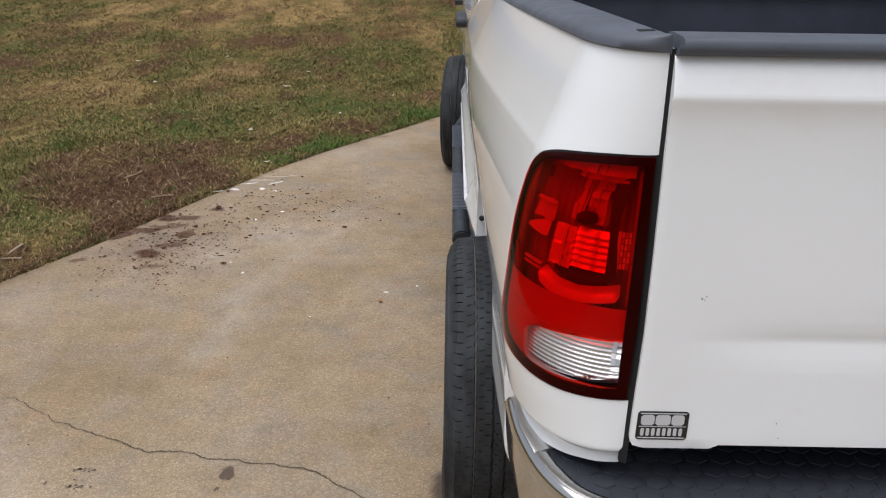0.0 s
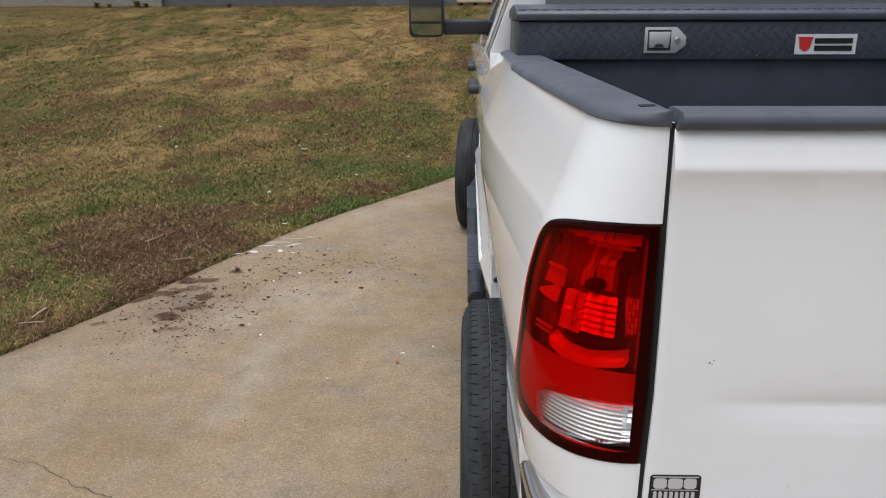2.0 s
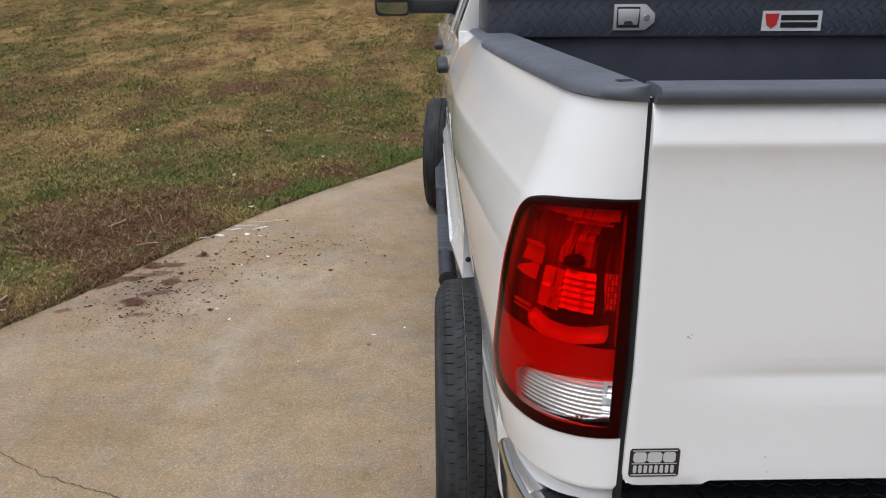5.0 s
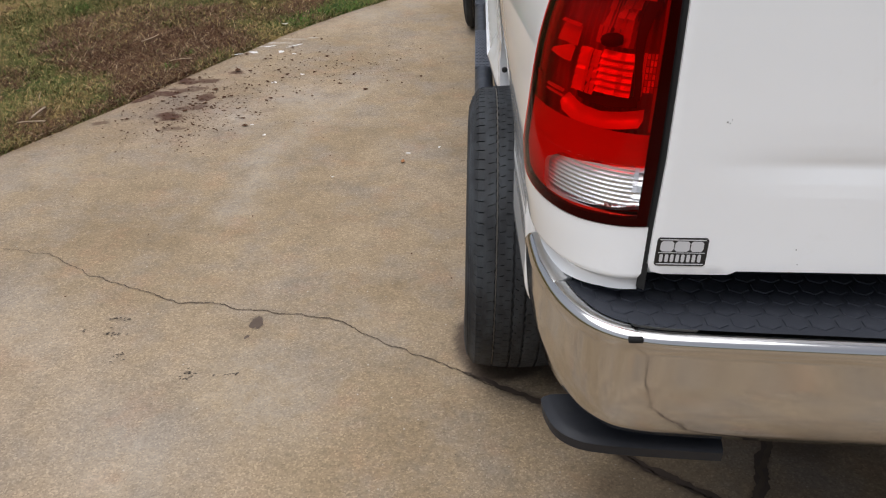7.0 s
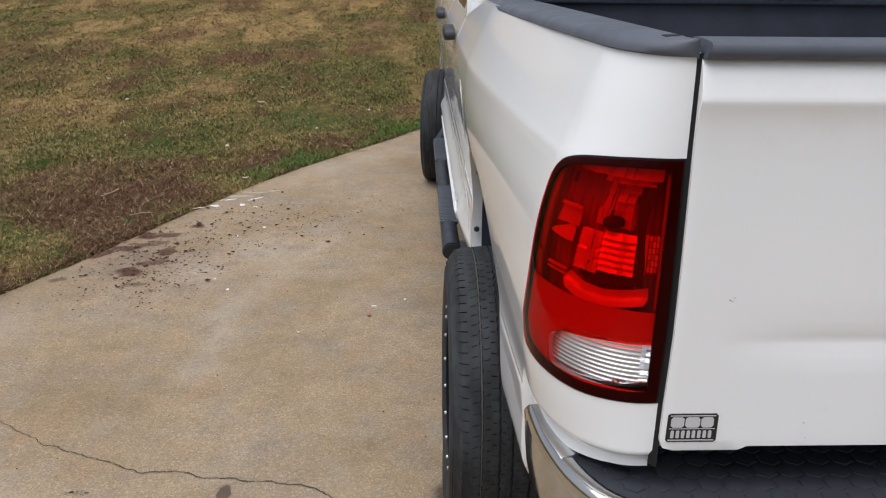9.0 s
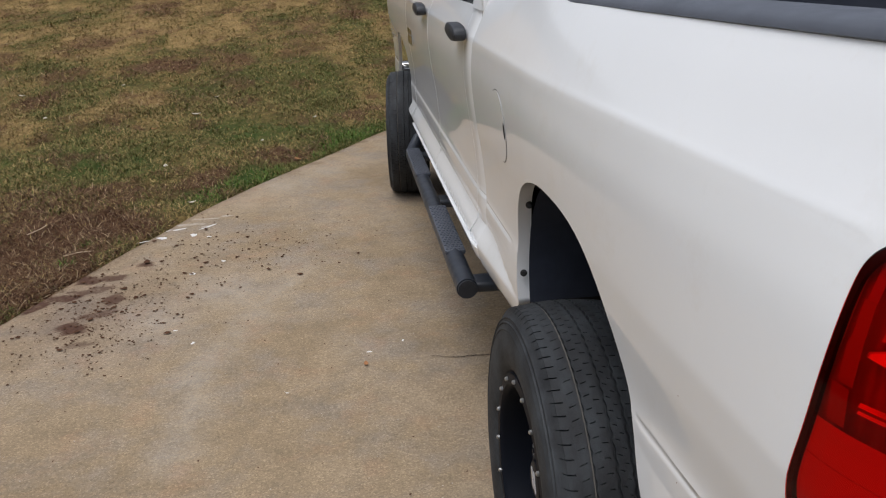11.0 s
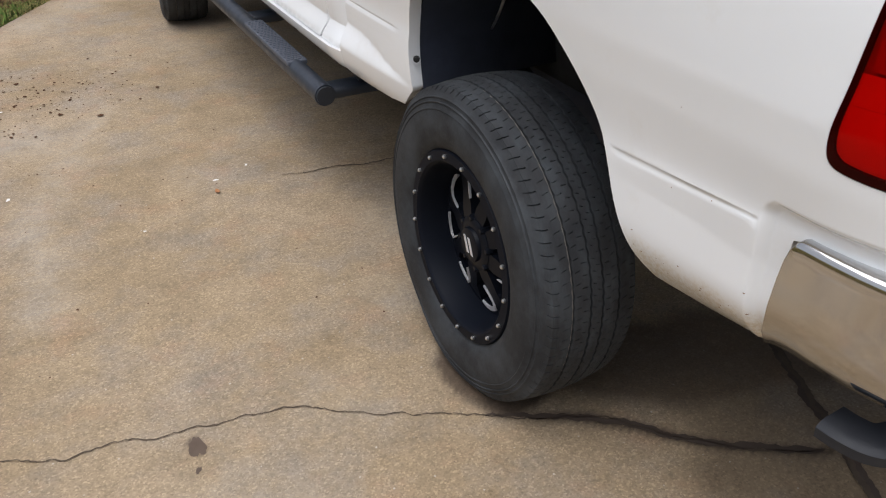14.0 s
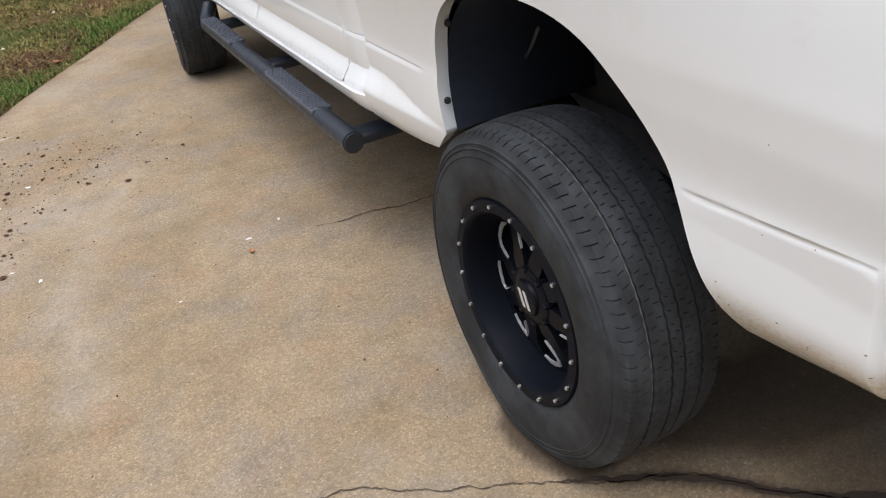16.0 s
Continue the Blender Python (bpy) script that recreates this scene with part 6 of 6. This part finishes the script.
def grass(name, count, y0, y1, size, seed, want, mat, label):
    """Blades strewn over the lawn, longer and sparser with distance."""
    rng = np.random.default_rng(seed)
    m = count * (12 if want == "fresh" else 6)
    y = y0 * (y1 / y0) ** rng.random(m)
    right = np.minimum(edge_x(y) + 0.02, 2.6)
    left = -2.6 - 0.47 * y
    x = left + (right - left) * rng.random(m)
    g, b = green_field(x, y), bare(x, y)
    p = np.clip(g * 1.15 - 0.1, 0.05, 1) * (1 - 0.97 * b) if want == "green" else np.clip(1.15 - g, 0.12, 1) * (1 - 0.80 * b) if want == "straw" else np.clip((lush(x, y) - 0.35) * 2, 0, 1) * (1 - 0.9 * b) if want == "fresh" else b + 0.02
    # tussocks and worn gaps between them
    if want != "litter":
        p = p * np.clip((fbm(x, y * 0.55, 5.5, 40, 3) - 0.34) * 5.0, 0.22, 1.2) * np.clip((fbm(x, y * 0.5, 1.6, 44, 3) - 0.28) * 4, 0.35, 1)
    keep = rng.random(m) < p
    x, y = x[keep][:count], y[keep][:count]
    n = len(x)
    z = lawn_z(x, y)
    a, lean = rng.random(n) * 2 * np.pi, rng.uniform(0.6, 1.4, n) if want in ("green", "fresh") else rng.uniform(1.1, 1.55, n)
    s = size * rng.uniform(0.5, 1.4, n) * (1 + 0.055 * np.clip(y - 3, 0, 16))
    w = s * rng.uniform(0.05, 0.09, n) * (1 + 0.02 * np.clip(y - 3, 0, 12)) * (0.42 if want == "litter" else 1)
    dx, dy = np.cos(a), np.sin(a)
    base = np.stack([x, y, z], -1)
    side = np.stack([-dy, dx, np.zeros(n)], -1) * w[:, None]
    mid = base + np.stack([dx * np.sin(lean) * s * 0.5, dy * np.sin(lean) * s * 0.5, np.cos(lean) * s * 0.6 + 0.004], -1)
    tip = base + np.stack([dx * np.sin(lean) * s, dy * np.sin(lean) * s, np.cos(lean) * s * 0.9 + 0.004], -1)
    v = np.stack([base - side, base + side, mid + side * 0.8, mid - side * 0.8, tip], 1).reshape(-1, 3)
    i = np.arange(n) * 5
    me = bpy.data.meshes.new(name)
    me.vertices.add(len(v))
    me.vertices.foreach_set("co", v.ravel())
    loops = np.stack([i, i + 1, i + 2, i + 3, i + 3, i + 2, i + 4], -1)
    me.loops.add(loops.size)
    me.loops.foreach_set("vertex_index", loops.ravel())
    me.polygons.add(2 * n)
    me.polygons.foreach_set("loop_start", (np.arange(n)[:, None] * 7 + np.array([0, 4])).ravel())
    me.update(calc_edges=True)
    me.materials.append(mat)
    return tagged(new(name, me), label, "grass", kind="stuff")


GREEN = blades("green_blades", [(0.0, (0.058, 0.078, 0.018)), (0.5, (0.115, 0.122, 0.034)), (1.0, (0.225, 0.195, 0.075))])
FRESH = blades("fresh_blades", [(0.0, (0.050, 0.105, 0.018)), (1.0, (0.110, 0.180, 0.035))])
STRAW = blades("straw_blades", [(0.0, (0.085, 0.053, 0.020)), (0.3, (0.185, 0.130, 0.049)), (0.65, (0.280, 0.195, 0.074)), (1.0, (0.43, 0.32, 0.145))])
LITTER = blades("thatch_litter", [(0.0, (0.045, 0.018, 0.010)), (0.5, (0.098, 0.048, 0.023)), (0.85, (0.185, 0.108, 0.052)), (1.0, (0.44, 0.33, 0.21))])
grass("grass", 130000, 2.0, 8.5, 0.026, 1, "green", GREEN, "short green lawn grass")
grass("grass", 150000, 2.0, 8.5, 0.031, 2, "straw", STRAW, "matted straw-coloured dormant grass")
grass("grass", 120000, 8.0, 26.0, 0.026, 3, "green", GREEN, "short green lawn grass farther off")
grass("grass", 150000, 8.0, 26.0, 0.031, 4, "straw", STRAW, "matted straw-coloured grass farther off")
grass("grass", 26000, 2.2, 8.5, 0.034, 6, "fresh", FRESH, "tufts of fresh green grass")
grass("grass", 90000, 2.2, 20.0, 0.050, 5, "litter", LITTER, "reddish dead thatch over bare soil")


# dry leaves and twigs
def leaf(x, y, z, s, turn, curl=0.5):
    verts, faces = [], []
    for i in range(7):
        t = i / 6
        w = s * 0.28 * math.sin(math.pi * (0.08 + 0.9 * t)) ** 0.8
        for k in (-1, 0, 1):
            px, py = (t - 0.5) * s, k * w
            verts.append((x + px * math.cos(turn) - py * math.sin(turn), y + px * math.sin(turn) + py * math.cos(turn), z + 0.003 + s * curl * (t - 0.5) ** 2 + 0.18 * s * k * k * 0.5))
        if i:
            for k in (0, 1):
                faces.append((3 * i - 3 + k, 3 * i - 2 + k, 3 * i + 1 + k, 3 * i + k))
    return mesh_from("leaf", verts, faces, smooth=True)


DRY_LEAF = plastic("dry_leaf", (0.26, 0.115, 0.045), 0.8, 60, 0.4)
PALE_LEAF = material("bleached_leaf", (0.50, 0.46, 0.38), 0.8)
for k, (x, y, s, pale_one) in enumerate(((-1.82, 8.0, 0.085, 1), (-1.75, 5.97, 0.07, 1), (-1.71, 8.77, 0.05, 1), (-3.27, 7.96, 0.07, 1), (-1.38, 4.92, 0.05, 1), (-0.72, 5.96, 0.08, 0), (-2.9, 9.6, 0.06, 1), (-1.2, 9.4, 0.06, 0), (-0.62, 7.6, 0.06, 1), (-2.1, 7.3, 0.06, 0), (-1.05, 6.6, 0.05, 1), (-3.9, 9.2, 0.08, 1), (-0.318, 2.474, 0.034, 0))):
    on_slab = x > float(edge_x(y))
    z = 0.0 if on_slab else float(lawn_z(np.array(x), np.array(y))) + 0.012
    tagged(part("dry_leaf", leaf(x, y, z, s, k * 1.7, 0.5), PALE_LEAF if pale_one else DRY_LEAF), "bleached curled leaf lying on the lawn" if pale_one else "small brown dead leaf lying on the driveway" if on_slab else "brown dead leaf lying on the lawn", "leaf", "fallen leaves")
TWIG = material("pale_twig", (0.42, 0.32, 0.22), 0.85)
for pts, rad in (([(-2.36, 2.885, 0.012), (-2.30, 2.895, 0.016), (-2.22, 2.915, 0.012)], 0.004), ([(-2.32, 2.94, 0.01), (-2.295, 3.00, 0.03), (-2.285, 3.06, 0.035)], 0.005), ([(-1.93, 4.00, 0.008), (-1.86, 4.03, 0.014), (-1.78, 4.05, 0.010)], 0.0035), ([(-2.24, 4.36, 0.03), (-2.19, 4.44, 0.035), (-2.17, 4.50, 0.04)], 0.003)):
    tagged(part("twig", tube(pts, rad, 6), TWIG), "pale dry twig lying at the lawn's edge", "twig", "twigs")


# clods of earth thrown on the slab
def clods(name, count, seed):
    rnd = random.Random(seed)
    verts, faces = [], []
    ico = [(0, 0, 1), (0.9, 0, 0.3), (0.28, 0.85, 0.3), (-0.72, 0.53, 0.3), (-0.72, -0.53, 0.3), (0.28, -0.85, 0.3), (0, 0, -0.4)]
    tri = [(0, 1, 2), (0, 2, 3), (0, 3, 4), (0, 4, 5), (0, 5, 1), (6, 2, 1), (6, 3, 2), (6, 4, 3), (6, 5, 4), (6, 1, 5)]
    for _ in range(count):
        if rnd.random() < 0.86:
            x, y = rnd.gauss(-1.50, 0.20), rnd.gauss(3.18, 0.30)
            if rnd.random() < 0.35:
                x, y = rnd.gauss(-1.05, 0.35), rnd.gauss(3.95, 0.25)
            s = min(0.024, 0.0016 + rnd.expovariate(1 / 0.0021))
        else:
            x, y, s = rnd.uniform(-1.9, 0.0), rnd.uniform(1.2, 6.0), rnd.uniform(0.0015, 0.0045)
            if y < 2.4 and rnd.random() < 0.7:
                continue
        if x < float(edge_x(y)) + 0.02:
            continue
        a, k = rnd.uniform(0, 6.28), len(verts)
        for vx, vy, vz in ico:
            q = rnd.uniform(0.7, 1.25)
            verts.append((x + s * q * (vx * math.cos(a) * 1.3 - vy * math.sin(a)), y + s * q * (vx * math.sin(a) * 1.3 + vy * math.cos(a)), 0.002 + s * 0.55 * (vz * q + 0.3)))
        faces += [tuple(k + i for i in f) for f in tri]
    return mesh_from(name, verts, faces)


EARTH = material("earth_clod", (0.088, 0.045, 0.027), 0.95, spec=0.1)
tagged(part("dirt_clods", clods("dirt_clods", 2000, 4), EARTH), "scattered red-brown clods of earth on the driveway", "dirt", kind="stuff")

# ---------------------------------------------------------------- house beyond the lawn
BLOCK = plastic("rendered_block", (0.125, 0.118, 0.122), 0.9, 3, 0.3)
PALE_BLOCK = plastic("pale_render", (0.36, 0.33, 0.29), 0.9, 3, 0.3)
SIDING = plastic("tan_siding", (0.55, 0.42, 0.27), 0.7, 40, 0.2)
house = thing("house", "distant house with a grey foundation wall and tan siding", "house")
HZ = 1.35
part("wall", rounded_box((-22, 26.0, HZ - 0.3), (-9.9, 26.3, HZ + 3.6), 0.01), PALE_BLOCK, house, "pale rendered wall")
part("wall", rounded_box((-9.9, 26.15, HZ - 0.3), (-2.9, 26.5, HZ + 1.2), 0.01), BLOCK, house, "grey block foundation wall")
part("wall", rounded_box((-2.9, 26.15, HZ - 0.3), (-0.3, 26.5, HZ + 0.63), 0.01), BLOCK, house, "grey block foundation wall")
for k in range(24):
    z = HZ + (1.2 if k % 2 else 0.63) + 0.16 * (k // 2)
    x0, x1 = ((-9.9, -2.9), (-2.9, -0.3))[1 - k % 2]
    part("siding_board", prism([(26.18, z), (26.20, z + 0.165), (26.4, z + 0.165), (26.4, z)], 0, x0, x1), SIDING, house)
for k in range(22):
    z = HZ - 0.2 + 0.18 * k
    part("siding_board", prism([(28.0, z), (28.03, z + 0.185), (28.3, z + 0.185), (28.3, z)], 0, -0.3, 12), PALE_BLOCK, house)
part("roof", prism([(-23, 25.6), (13, 25.6), (13, 34), (-23, 34)], 2, HZ + 4.0, HZ + 4.3, 0.02), BLACK, house)
deck = thing("deck", "wooden deck on posts beside the distant house", "deck")
for x in (-0.2, 0.25, 0.7, 1.15):
    part("post", rounded_box((x, 26.2, HZ - 0.3), (x + 0.11, 26.31, HZ + 1.8), 0.01), UNDER, deck)
for z in (0.10, 0.34, 0.62, 0.9, 1.2):
    part("rail", rounded_box((-0.3, 26.16, HZ + z), (1.4, 26.19, HZ + z + 0.08), 0.005), SIDING, deck)

def weed(x, y, s, seed):
    """A low leafy clump."""
    rnd = random.Random(seed)
    verts, faces = [], []
    z = float(lawn_z(np.array(x), np.array(y)))
    for k in range(60):
        a, h, l = rnd.uniform(0, 6.28), rnd.uniform(0.3, 1.0) * s, rnd.uniform(0.3, 0.9) * s
        dx, dy, w = math.cos(a), math.sin(a), 0.16 * s
        n = len(verts)
        verts += [(x + dx * 0.1 * s, y + dy * 0.1 * s, z), (x + dx * l * 0.6 - dy * w, y + dy * l * 0.6 + dx * w, z + h), (x + dx * l, y + dy * l, z + h * 0.95), (x + dx * l * 0.6 + dy * w, y + dy * l * 0.6 - dx * w, z + h * 0.9)]
        faces.append((n, n + 1, n + 2, n + 3))
    return mesh_from("weed", verts, faces)


for k, (x, s) in enumerate(((-11.9, 0.16), (-11.5, 0.12), (-10.6, 0.20), (-10.3, 0.13), (-7.6, 0.12))):
    tagged(part("weed", weed(x, 25.75, s, k), GREEN), "low green weed at the foot of the house wall", "weed", "weeds by the wall")
